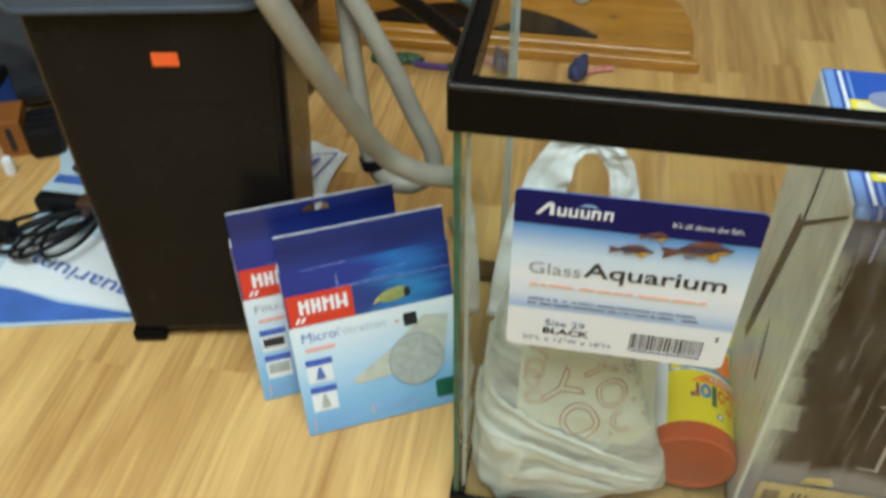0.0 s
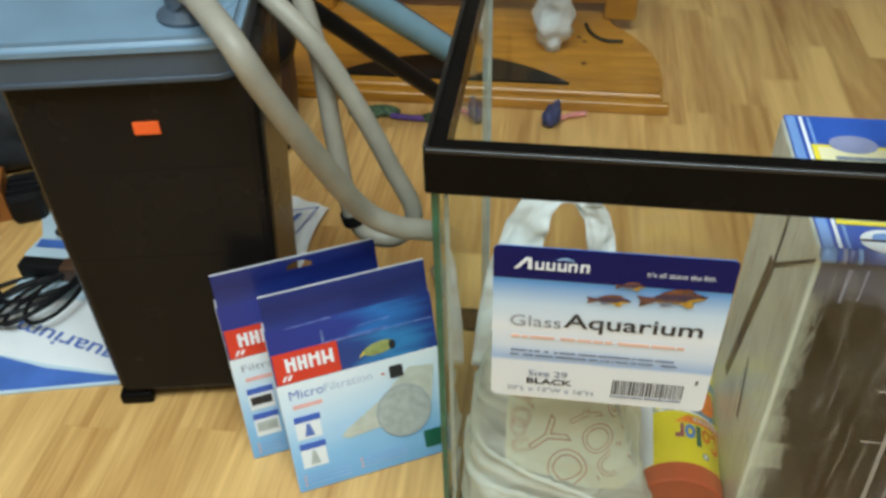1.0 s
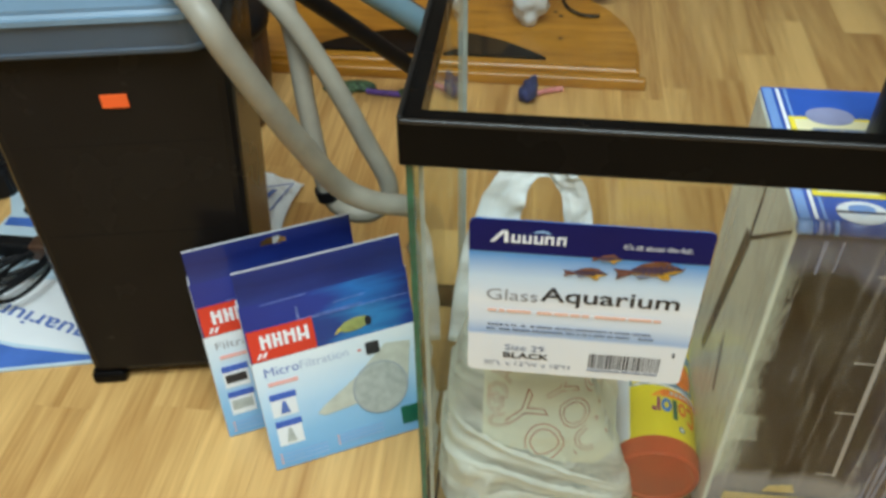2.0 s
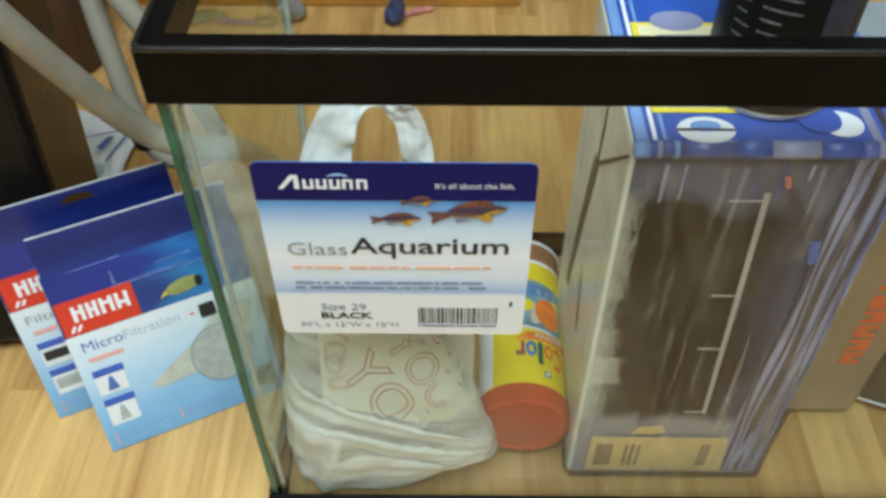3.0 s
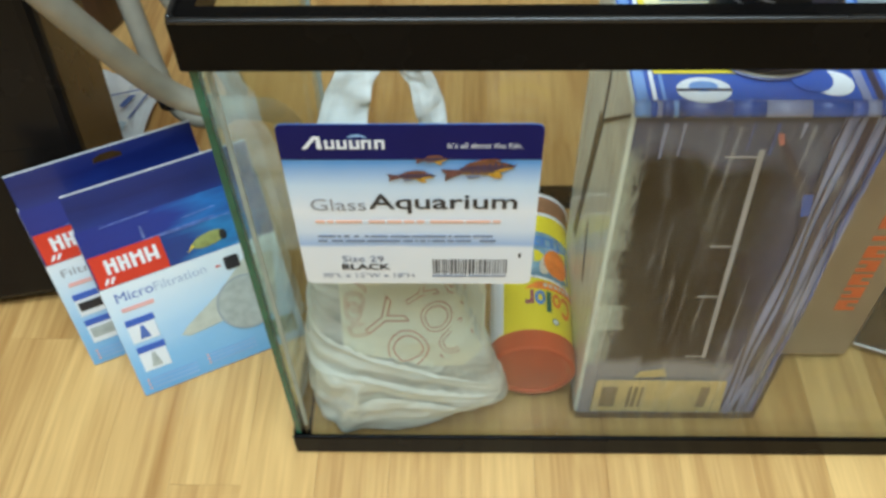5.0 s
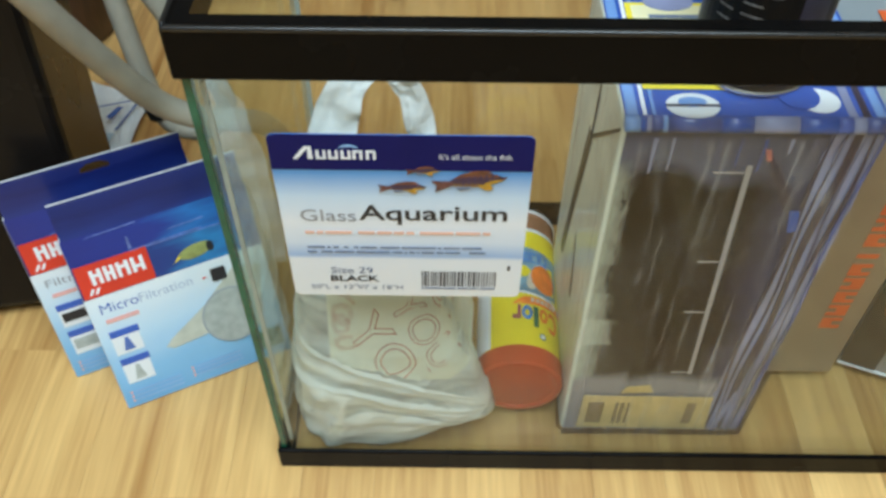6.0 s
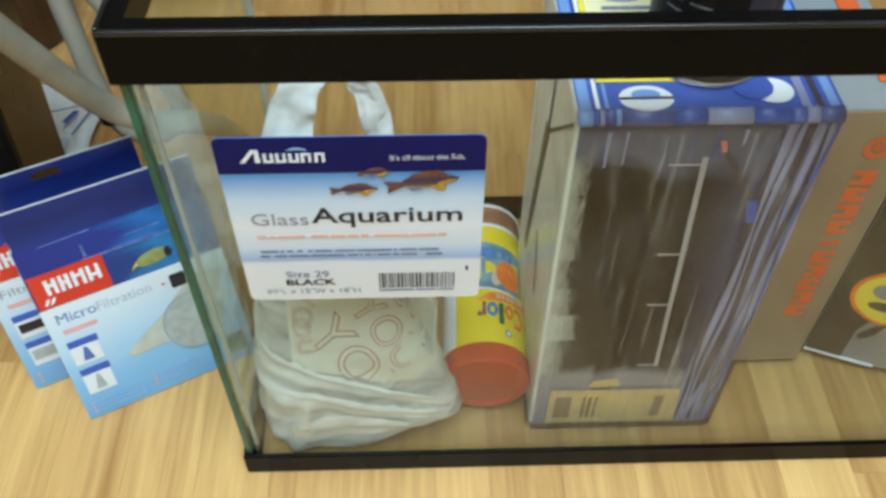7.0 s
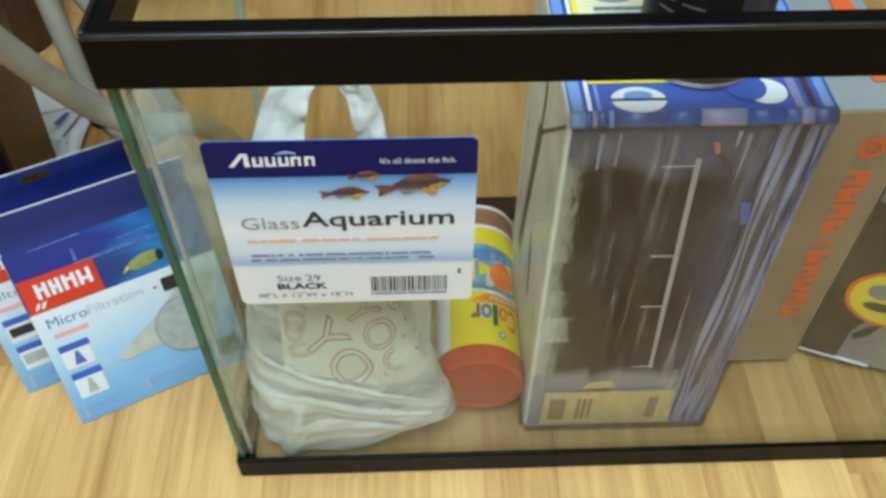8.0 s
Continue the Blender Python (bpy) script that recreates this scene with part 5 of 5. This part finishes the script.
SIDE = Matrix.Translation((0, 0, -0.012)) @ Matrix(((0, 0, -1, 0), (-1, 0, 0, 0), (0, 1, 0, 0), (0, 0, 0, 1)))
# dark strips paint in the side's shadow gap and the shade of its folds
for pts, mt in (([(-0.077, 0.302), (-0.093, 0.304), (-0.131, 0.128), (-0.119, 0.126)], M_inkblack), ([(-0.076, 0.380), (-0.079, 0.380), (-0.082, 0.307), (-0.079, 0.305)], M_inkblack),
                ([(-0.076, 0.345), (-0.080, 0.345), (-0.084, 0.304), (-0.080, 0.304)], M_lavdark), ([(-0.002, 0.376), (-0.002, 0.379), (-0.080, 0.306), (-0.080, 0.301)], M_inkblack),
                ([(-0.070, 0.19), (-0.076, 0.20), (-0.060, 0.14), (-0.056, 0.14)], M_brown2)):
    decal("crease_shade", pts, 0.0004, mt, pc, SIDE)

# black bottle on the carton
bt = thing("black_bottle", pose(0.347, 0.095, FLOOR_IN + BH + 0.0022, 0, 0, 10), "round black plastic bottle with a printed label standing on a carton", "bottle")
part("body", lathe([(0.0355, 0.0), (0.0385, 0.002), (0.0388, 0.006), (0.0388, 0.115), (0.035, 0.125), (0.020, 0.131), (0.0, 0.131)], 48), M_blacktube, bt, smooth=False)
part("bottom_rim", lathe([(0.0370, 0.0006), (0.0396, 0.0006), (0.0400, 0.0022), (0.0392, 0.0036), (0.0386, 0.0036)], 48), M_chrome, bt, "thin silver rim")
part("cap", lathe([(0.022, 0.129), (0.022, 0.150), (0.020, 0.152), (0.0, 0.152)], 32), M_black, bt)


def on_round(name, a0, a1, z0, z1, r, material, parent):
    bm = bmesh.new()
    n = 8
    vs = [[bm.verts.new((r * math.cos(radians(a0 + (a1 - a0) * i / n)), r * math.sin(radians(a0 + (a1 - a0) * i / n)), z)) for i in range(n + 1)] for z in (z0, z1)]
    for i in range(n):
        bm.faces.new((vs[0][i], vs[0][i + 1], vs[1][i + 1], vs[1][i]))
    return part(name, bm, material, parent)


rt = random.Random(4)
for k in range(12):
    on_round("small_print", -165, -150 + rt.uniform(-6, 6), 0.016 + k * 0.0075, 0.0175 + k * 0.0075, 0.0391, M_inkdim, bt)
    on_round("small_print", -142, -118 + rt.uniform(-8, 8), 0.016 + k * 0.0075, 0.0175 + k * 0.0075, 0.0391, M_inkdim, bt)
on_round("label_panel", -92, -62, 0.012, 0.10, 0.0391, M_inkdark, bt)
on_round("label_panel", -46, -24, 0.04, 0.085, 0.0391, M_ochredim, bt)

# brown carton and picture carton beside it
kc = thing("card_carton", pose(0.425, 0.102, FLOOR_IN), "brown cardboard carton with vermilion lettering shapes, in the aquarium", "carton")
part("body", boxed(0, 0, 0, 0.104, 0.185, 0.318, bev=0.0015), M_card, kc)
part("top_print", boxed(0.001, 0.001, 0.3182, 0.103, 0.184, 0.3190), M_cardgrey, kc, "grey coated top")
rg = ring_pts(0, 0, 0.006, 0.011)
rg.transform(FRONT @ Matrix.Translation((0.077, 0.283, 0.0006)))
part("mark_ring", rg, M_inkverm, kc)
decal("mark_dot", oval(0.077, 0.283, 0.0035, 0.0035, 14), 0.0004, M_inkverm, kc, FRONT)
ys_ = [0.075 + 0.0188 * i for i in range(10)]
for i, y in enumerate(ys_):
    h = 0.0150 if i != 5 else 0.006
    bm = bmesh.new()
    for a in ((0.068, y, 0.0862, y + h * 0.30), (0.068, y + h * 0.70, 0.0862, y + h)) if i != 5 else ((0.068, y + 0.004, 0.0862, y + 0.009),):
        box(bm, a[0], a[1], 0.0004, a[2], a[3], 0.0008)
    if i != 5:
        box(bm, 0.068 + 0.008 * (i % 2), y + h * 0.30, 0.0004, 0.078 + 0.0082 * (i % 2), y + h * 0.70, 0.0008)
    bm.transform(FRONT)
    part("mark_bar", bm, M_inkverm, kc)
for k in range(4):
    decal("mark_bar", rect(0.075, 0.03 + 0.03 * k, 0.092, 0.05 + 0.03 * k), 0.0012, M_inkverm, kc, Matrix.Translation((0, 0, 0.319)))

ph_dir = Vector((0.060, -0.024, 0)).normalized()
ph_m = Matrix((ph_dir, Vector((-ph_dir.y, ph_dir.x, 0)), Vector((0, 0, 1)))).transposed().to_4x4()
ph_m.translation = (0.541, 0.116, FLOOR_IN)
pb = thing("picture_carton", ph_m, "narrow carton with dark photo and round yellow seal", "carton")
part("body", boxed(0, 0.0006, 0, 0.130, 0.10, 0.30, bev=0.001), M_photopale, pb)
decal("photo", [(0.0008, 0.001), (0.034, 0.001), (0.034, 0.045), (0.046, 0.080), (0.052, 0.21), (0.0008, 0.21)], 0.0004, M_photo, pb, FRONT, label="dark brown photo print")
decal("photo", [(0.040, 0.035), (0.050, 0.046), (0.056, 0.066), (0.046, 0.058), (0.036, 0.042)], 0.0010, M_photo, pb, FRONT)
decal("seal", oval(0.052, 0.100, 0.040, 0.037, 36), 0.0010, M_canor, pb, FRONT, label="yellow round seal with orange edge")
decal("seal", oval(0.052, 0.100, 0.036, 0.033, 36), 0.0014, M_yellow, pb, FRONT)
decal("seal_print", oval(0.040, 0.108, 0.012, 0.010), 0.0018, M_photopale, pb, FRONT)
decal("seal_print", oval(0.044, 0.088, 0.014, 0.006), 0.0018, M_photo, pb, FRONT)
decal("seal_print", oval(0.064, 0.112, 0.010, 0.006), 0.0018, M_photo, pb, FRONT)
part("bottom_edge", boxed(0.0, -0.0016, 0.0, 0.065, 0.0004, 0.0022), M_white, pb)

# ---- printed sheet, cord and small things on the floor by the filter ----
sh = thing("printed_sheet", pose(0, 0, 0), "pale blue printed card sheet lying on the floor under a cord", "printed sheet")
edge = [(-0.66, 0.120), (-0.60, 0.131), (-0.534, 0.144), (-0.47, 0.160), (-0.40, 0.176), (-0.36, 0.186), (-0.36, 0.47), (-0.60, 0.50), (-0.648, 0.467), (-0.622, 0.42), (-0.628, 0.38), (-0.606, 0.34), (-0.612, 0.29), (-0.64, 0.20)]
part("sheet", prism(edge, 0.003, Matrix.Translation((0, 0, 0.0008))), M_sheetpale, sh)
SH = Matrix.Translation((0, 0, 0.0040))
decal("blue_border", [(-0.655, 0.124), (-0.534, 0.148), (-0.40, 0.180), (-0.37, 0.187), (-0.42, 0.185), (-0.50, 0.187), (-0.561, 0.198), (-0.64, 0.198)], 0.0, M_sheetblue, sh, SH, label="blue printed border")
decal("white_panel", [(-0.600, 0.300), (-0.600, 0.205), (-0.50, 0.193), (-0.40, 0.188), (-0.37, 0.190), (-0.37, 0.300)], 0.0, M_white, sh, SH)
decal("blue_stripe", rect(-0.62, 0.395, -0.37, 0.412), 0.0, M_sheetblue, sh, SH)
tb = text_mesh("Aquarium", 0.185, 0.030, bold=0.012)
tb.transform(SH @ Matrix.Translation((-0.385, 0.222, 0.0006)) @ pose(0, 0, 0, 0, 0, 166))
part("lettering", tb, M_inkblue, sh)

cd = thing("power_cord", pose(-0.545, 0.285, 0.004), "bundled black power cord lying on a printed sheet", "power cord")
rc = random.Random(12)
for k in range(6):
    a = 205 + k * 11 + rc.uniform(-4, 4)
    ln, wd = 0.115 + rc.uniform(-0.015, 0.02), 0.022 + rc.uniform(-0.006, 0.01)
    pts = []
    for i in range(17):
        th = 2 * math.pi * i / 16
        u, w = ln / 2 - ln / 2 * math.cos(th), wd * math.sin(th)
        c, s = math.cos(radians(a)), math.sin(radians(a))
        pts.append((0.02 + u * c - w * s, 0.055 + u * s + w * c, 0.004 + 0.003 * k + 0.004 * math.sin(th)))
    part("cable_loop", tube(pts, 0.0028, 8, per=3), M_black, cd, smooth=True)
part("cable_tie", boxed(-0.002, 0.045, 0.001, 0.030, 0.068, 0.026, bev=0.003), M_basket, cd, "brown cable tie")
part("plug", boxed(-0.062, 0.046, 0.002, 0.006, 0.068, 0.024, bev=0.004), M_black, cd, "black plug")
part("plug", boxed(-0.105, -0.020, 0.002, -0.060, 0.006, 0.024, bev=0.004), M_black, cd, "black plug")
part("cable_loop", tube([(0.015, 0.06, 0.014), (-0.01, 0.11, 0.01), (-0.05, 0.13, 0.012), (-0.03, 0.145, 0.012), (0.02, 0.14, 0.012), (0.05, 0.13, 0.01), (0.03, 0.19, 0.006), (0.03, 0.21, 0.004)], 0.0028, 8), M_black, cd, smooth=True)

ob_ = thing("orange_carton", pose(-0.712, 0.470, 0.0, 0, 0, 24), "small orange carton on the floor beside dark things", "carton")
part("body", boxed(-0.018, -0.028, 0, 0.018, 0.028, 0.058, bev=0.002), M_oranbox, ob_)
word_bars("small_print", -0.004, 0.010, 0.008, 0.038, 2, 0.0284, M_inkblack, ob_, FRONT, 2)
bb_ = thing("blue_carton", pose(-0.768, 0.505, 0.0, 0, 0, 10), "small blue and black carton on the floor", "carton")
part("body", boxed(-0.03, -0.03, 0, 0.03, 0.03, 0.072, bev=0.002), M_blue, bb_)
part("lid", boxed(-0.031, -0.031, 0.072, 0.031, 0.031, 0.090, bev=0.002), M_black, bb_)
ad_ = thing("black_adapter", pose(-0.668, 0.480, 0.0, 0, 0, 25), "black ribbed plastic adapter on the floor", "adapter")
part("body", boxed(-0.022, -0.035, 0, 0.022, 0.035, 0.045, bev=0.006), M_black, ad_)
for k in range(4):
    part("rib", boxed(-0.024, -0.03 + k * 0.016, 0.004, 0.024, -0.022 + k * 0.016, 0.047, bev=0.002), M_black, ad_)
lg_ = thing("white_lighter", pose(-0.690, 0.408, 0.0, 0, 0, 15), "small white plastic cap on the floor", "cap")
part("body", lathe([(0.007, 0), (0.008, 0.002), (0.008, 0.02), (0.006, 0.026), (0, 0.026)], 16), M_white, lg_)
gl_ = thing("dark_pouch", pose(-0.775, 0.405, 0.0), "soft dark brown pouch lying on the floor", "pouch")
bm = bmesh.new()
bmesh.ops.create_uvsphere(bm, u_segments=24, v_segments=16, radius=1)
for v in bm.verts:
    f = 1 + 0.12 * noise.noise(v.co * 2.5)
    v.co = Vector((v.co.x * 0.045 * f, v.co.y * 0.06 * f, max(-0.0, (v.co.z + 0.75) * 0.028 * f)))
part("pouch", bm, M_basket, gl_, smooth=True)

dk = thing("dark_backpack", pose(-0.800, 0.640, 0.0, 0, 0, 10), "soft dark grey backpack slumped on the floor", "backpack")
bm = bmesh.new()
bmesh.ops.create_uvsphere(bm, u_segments=48, v_segments=32, radius=1)
for v in bm.verts:
    c = v.co.copy()
    sg = [math.copysign(abs(q) ** 0.7, q) for q in c]
    v.co = Vector((sg[0] * 0.17, sg[1] * 0.112, max(0.0, (sg[2] + 0.9) * 0.085)))
    v.co += c.normalized() * crumple(v.co * 0.5) * 1.4
    v.co.z = max(0.0, v.co.z)
part("bag", bm, M_darkcloth, dk, smooth=True)
part("strap", tube([(-0.10, -0.09, 0.125), (-0.06, -0.125, 0.085), (-0.02, -0.13, 0.05), (0.03, -0.125, 0.012), (0.08, -0.15, 0.010)], 0.009, 8), M_black, dk, "black webbing strap", smooth=True)

# ---- behind: wrapper, basket, pine stand ----
wr = thing("paper_wrapper", pose(0, 0, 0), "crumpled white and pale blue paper wrapper on the floor", "wrapper")
bm = bmesh.new()
cor = [Vector((-0.335, 0.560, 0)), Vector((-0.235, 0.522, 0)), Vector((-0.243, 0.385, 0)), Vector((-0.305, 0.370, 0))]
n = 10
gr = [[None] * (n + 1) for _ in range(n + 1)]
for i in range(n + 1):
    for j in range(n + 1):
        p = cor[0].lerp(cor[1], i / n).lerp(cor[3].lerp(cor[2], i / n), j / n)
        p.z = 0.004 + 0.016 * math.sin(math.pi * min(1, j / n * 1.1)) * (0.5 + 0.5 * i / n) * 0.9 + 0.006 * noise.noise(Vector((i * 0.7, j * 0.7, 3)))
        gr[i][j] = bm.verts.new(p)
for i in range(n):
    for j in range(n):
        bm.faces.new((gr[i][j], gr[i + 1][j], gr[i + 1][j + 1], gr[i][j + 1]))
ex_ = bmesh.ops.extrude_face_region(bm, geom=bm.faces[:])
for v in [g for g in ex_["geom"] if isinstance(g, bmesh.types.BMVert)]:
    v.co.z -= 0.0016
bmesh.ops.recalc_face_normals(bm, faces=bm.faces)
part("sheet", bm, M_paper, wr)
WR = pose(-0.272, 0.470, 0.024, 0, 0, 78)
for pts in ([(-0.030, -0.020), (0.034, -0.024), (0.034, -0.0215), (-0.030, -0.0175)], [(0.0315, -0.022), (0.034, -0.022), (0.006, 0.026), (0.0035, 0.026)], [(-0.012, -0.004), (0.014, -0.008), (0.012, -0.001), (-0.010, 0.004)]):
    decal("printed_line", pts, 0.0, M_inkblue, wr, WR)
decal("blue_panel", [(-0.065, -0.022), (-0.036, -0.020), (-0.036, 0.022), (-0.060, 0.020)], 0.0, M_sheetpale, wr, WR)

bk = thing("round_basket", pose(-0.425, 0.690, 0), "round dark brown wooden tub with a black top", "tub")
part("body", lathe([(0.092, 0), (0.098, 0.01), (0.105, 0.08), (0.107, 0.15), (0.100, 0.155), (0.0, 0.155)], 40), M_basket, bk, smooth=True)
part("lid", lathe([(0.112, 0.1555), (0.114, 0.165), (0.110, 0.18), (0.0, 0.185)], 40), M_black, bk, "black lid", smooth=True)

ps = thing("pine_stand", pose(0, 0.024, -0.0), "varnished pine stand with a moulded base board", "stand")
base_pts = [(-0.50, 0.812), (0.246, 0.812), (0.250, 0.868), (0.246, 0.925), (0.232, 0.975), (0.205, 1.022), (0.170, 1.062), (0.150, 1.16), (-0.50, 1.16)]
bm = prism(base_pts, 0.030)
bmesh.ops.bevel(bm, geom=[e for e in bm.edges if all(v.co.z > 0.028 for v in e.verts)], offset=0.006, segments=3, affect="EDGES")
part("base_board", bm, M_pine, ps)
part("moulding", boxed(-0.50, 0.796, 0.0, 0.258, 0.8115, 0.020, bev=0.004, seg=3), M_pine, ps, "rounded pine moulding")
part("post", boxed(0.152, 1.072, 0.030, 0.210, 1.130, 0.62, bev=0.004), M_pine, ps)
part("rail", boxed(-0.36, 1.085, 0.055, 0.152, 1.108, 0.15, bev=0.003), M_pine, ps)
part("post", boxed(-0.42, 1.072, 0.030, -0.36, 1.130, 0.62, bev=0.004), M_pine, ps)
part("panel_slat", boxed(-0.30, 1.112, 0.15, -0.10, 1.124, 0.60, bev=0.002), M_pine, ps)
part("panel_slat", boxed(-0.09, 1.112, 0.15, 0.11, 1.124, 0.60, bev=0.002), M_pine, ps)
for x, y in ((0.118, 0.985), (0.118, 0.905), (0.108, 1.0)):
    part("screw_hole", lathe([(0.0045, 0.0), (0.0045, 0.0006), (0.0, 0.0006)], 12, pose(x, y, 0.0300)), M_basket, ps)
cr = tagged(part("black_crescent", prism([(-0.300 + 0.395 * i / 20, 0.829 + 0.078 * (1 - abs(2 * i / 20 - 1) ** 2.2)) for i in range(21)] + [(0.0, 0.829), (-0.2, 0.829)], 0.005, Matrix.Translation((0, 0.024, 0.0304))), M_black),
            "flat black crescent piece lying on a pine board", "black piece")
cb = tagged(part("black_cable", tube([(0.120, 1.069, 0.0336), (0.130, 1.034, 0.0336), (0.155, 1.009, 0.0336), (0.185, 1.009, 0.0336)], 0.0035, 8), M_black, smooth=True), "short black cable lying on a pine board", "cable")

tp = thing("black_tube", pose(0, 0, 0), "black tube with a grey rubber foot leaning over the floor", "tube")
part("tube", tube([(-0.352, 0.430, 0.468), (-0.249, 0.562, 0.300), (-0.092, 0.762, 0.044)], 0.0125, 16), M_blacktube, tp, smooth=True)
part("rubber_foot", tube([(-0.096, 0.757, 0.050), (-0.074, 0.786, 0.013)], 0.0150, 16), M_inkgrey, tp, "grey rubber foot", smooth=True)

bh = thing("ribbed_handle", pose(0, 0, 0), "light blue ribbed plastic handle leaning on a pine stand", "handle")
part("handle", tube([(-0.300, 0.690, 0.315), (-0.216, 0.785, 0.200), (-0.150, 0.855, 0.113), (-0.112, 0.896, 0.062)], 0.021, 16), M_skyblue, bh, smooth=True)
for k in range(5):
    a = radians(20 + 32 * k)
    off = Vector((0.8 * math.cos(a) * 0.021, 0.6 * math.cos(a) * 0.021, math.sin(a) * 0.021))
    part("rib", tube([Vector((-0.216, 0.785, 0.200)) + off, Vector((-0.118, 0.889, 0.070)) + off], 0.0022, 6), M_slateshade, bh)

wb = thing("white_bundle", pose(0.062, 0.979, 0.030), "tied white plastic bundle standing on a pine board", "bundle")
bm = bmesh.new()
bmesh.ops.create_uvsphere(bm, u_segments=40, v_segments=30, radius=1)
for v in bm.verts:
    z = (v.co.z + 1) / 2
    f = 0.8 + 0.5 * (1 - abs(noise.noise(Vector((v.co.x * 2.2, v.co.y * 2.2, z * 5 + 3)))))
    r = 0.034 * (0.8 + 0.35 * math.sin(math.pi * min(1, z * 2.6 + 0.25)))
    v.co = Vector((v.co.x * r * f, v.co.y * r * f, z * 0.26))
    v.co += Vector((v.co.x, v.co.y, 0)).normalized() * crumple(v.co * 1.2) * (1 if 0 < z < 1 else 0)
part("bundle", bm, M_bagwhite, wb, smooth=True)

rag = thing("dark_blue_rag", pose(0.066, 0.776, 0.0), "small dark blue cloth scrap on the floor", "cloth scrap")
bm = bmesh.new()
bmesh.ops.create_uvsphere(bm, u_segments=24, v_segments=16, radius=1)
for v in bm.verts:
    f = 1 + 0.35 * noise.noise(v.co * 2.2 + Vector((3, 3, 1)))
    z = (v.co.z + 1) / 2
    v.co = Vector((v.co.x * 0.016 * f * (1.2 - z * 0.9) + 0.012 * z, v.co.y * 0.020 * f * (1.2 - z * 0.8), 0.046 * z * f))
    v.co.z = max(0, v.co.z)
part("cloth", bm, M_darkblue, rag, smooth=True)
cw = thing("candy_wrapper", pose(0.084, 0.788, 0.0, 0, 0, 22), "small red and white twisted wrapper on the floor", "wrapper")
part("wrapper", tube([(0, 0, 0.006), (0.015, 0.002, 0.008), (0.032, 0.004, 0.006), (0.046, 0.004, 0.005)], 0.0038, 8, ridge=0.3, per=3), M_pinkred, cw)

fl = thing("floral_hairband", pose(0, 0, 0), "green floral cloth band with violet tie on the floor", "hairband")
for cx, cy, rx, ry in ((-0.235, 0.778, 0.030, 0.016), (-0.205, 0.785, 0.028, 0.014), (-0.120, 0.770, 0.020, 0.010)):
    bm = bmesh.new()
    bmesh.ops.create_uvsphere(bm, u_segments=24, v_segments=14, radius=1)
    for v in bm.verts:
        f = 1 + 0.15 * noise.noise(v.co * 3)
        v.co = Vector((cx + v.co.x * rx * f, cy + v.co.y * ry * f, max(0.0, 0.006 + v.co.z * 0.008 * f)))
    part("cloth", bm, M_patt, fl, smooth=True)
part("tie", tube([(-0.19, 0.772, 0.005), (-0.165, 0.768, 0.006), (-0.13, 0.768, 0.005)], 0.005, 8), M_purple, fl, "violet tie")

# ---- floor strips ----
PW = 0.0665
rnd = random.Random(21)
meshes = {}


def strip_mesh(ln):
    if ln not in meshes:
        bm = box(bmesh.new(), 0.0001, 0.0001, -0.004, PW - 0.0001, ln - 0.0001, 0.0, bev=0.0)
        me = bpy.data.meshes.new("plank")
        bm.to_mesh(me)
        bm.free()
        me.materials.append(M_plank)
        meshes[ln] = me
    return meshes[ln]


LENS = (0.26, 0.32, 0.38, 0.44)
far_bm = bmesh.new()
for i in range(-39, 45):
    x = i * PW + 0.02
    y = -2.6 + rnd.uniform(0, 0.3)
    while y < 2.9:
        ln = rnd.choice(LENS)
        if -0.95 < x < 1.05 and -0.5 < y + ln and y < 1.75:
            o = new("plank", strip_mesh(ln))
            o.location = (x, y, 0)
            o.parent = floor
        else:
            box(far_bm, x + 0.0003, y + 0.0003, -0.004, x + PW - 0.0003, min(y + ln, 2.9) - 0.0004, 0.0)
        y += ln
tagged(part("far_planks", far_bm, M_plank, floor), "light oak laminate strips", kind="stuff")
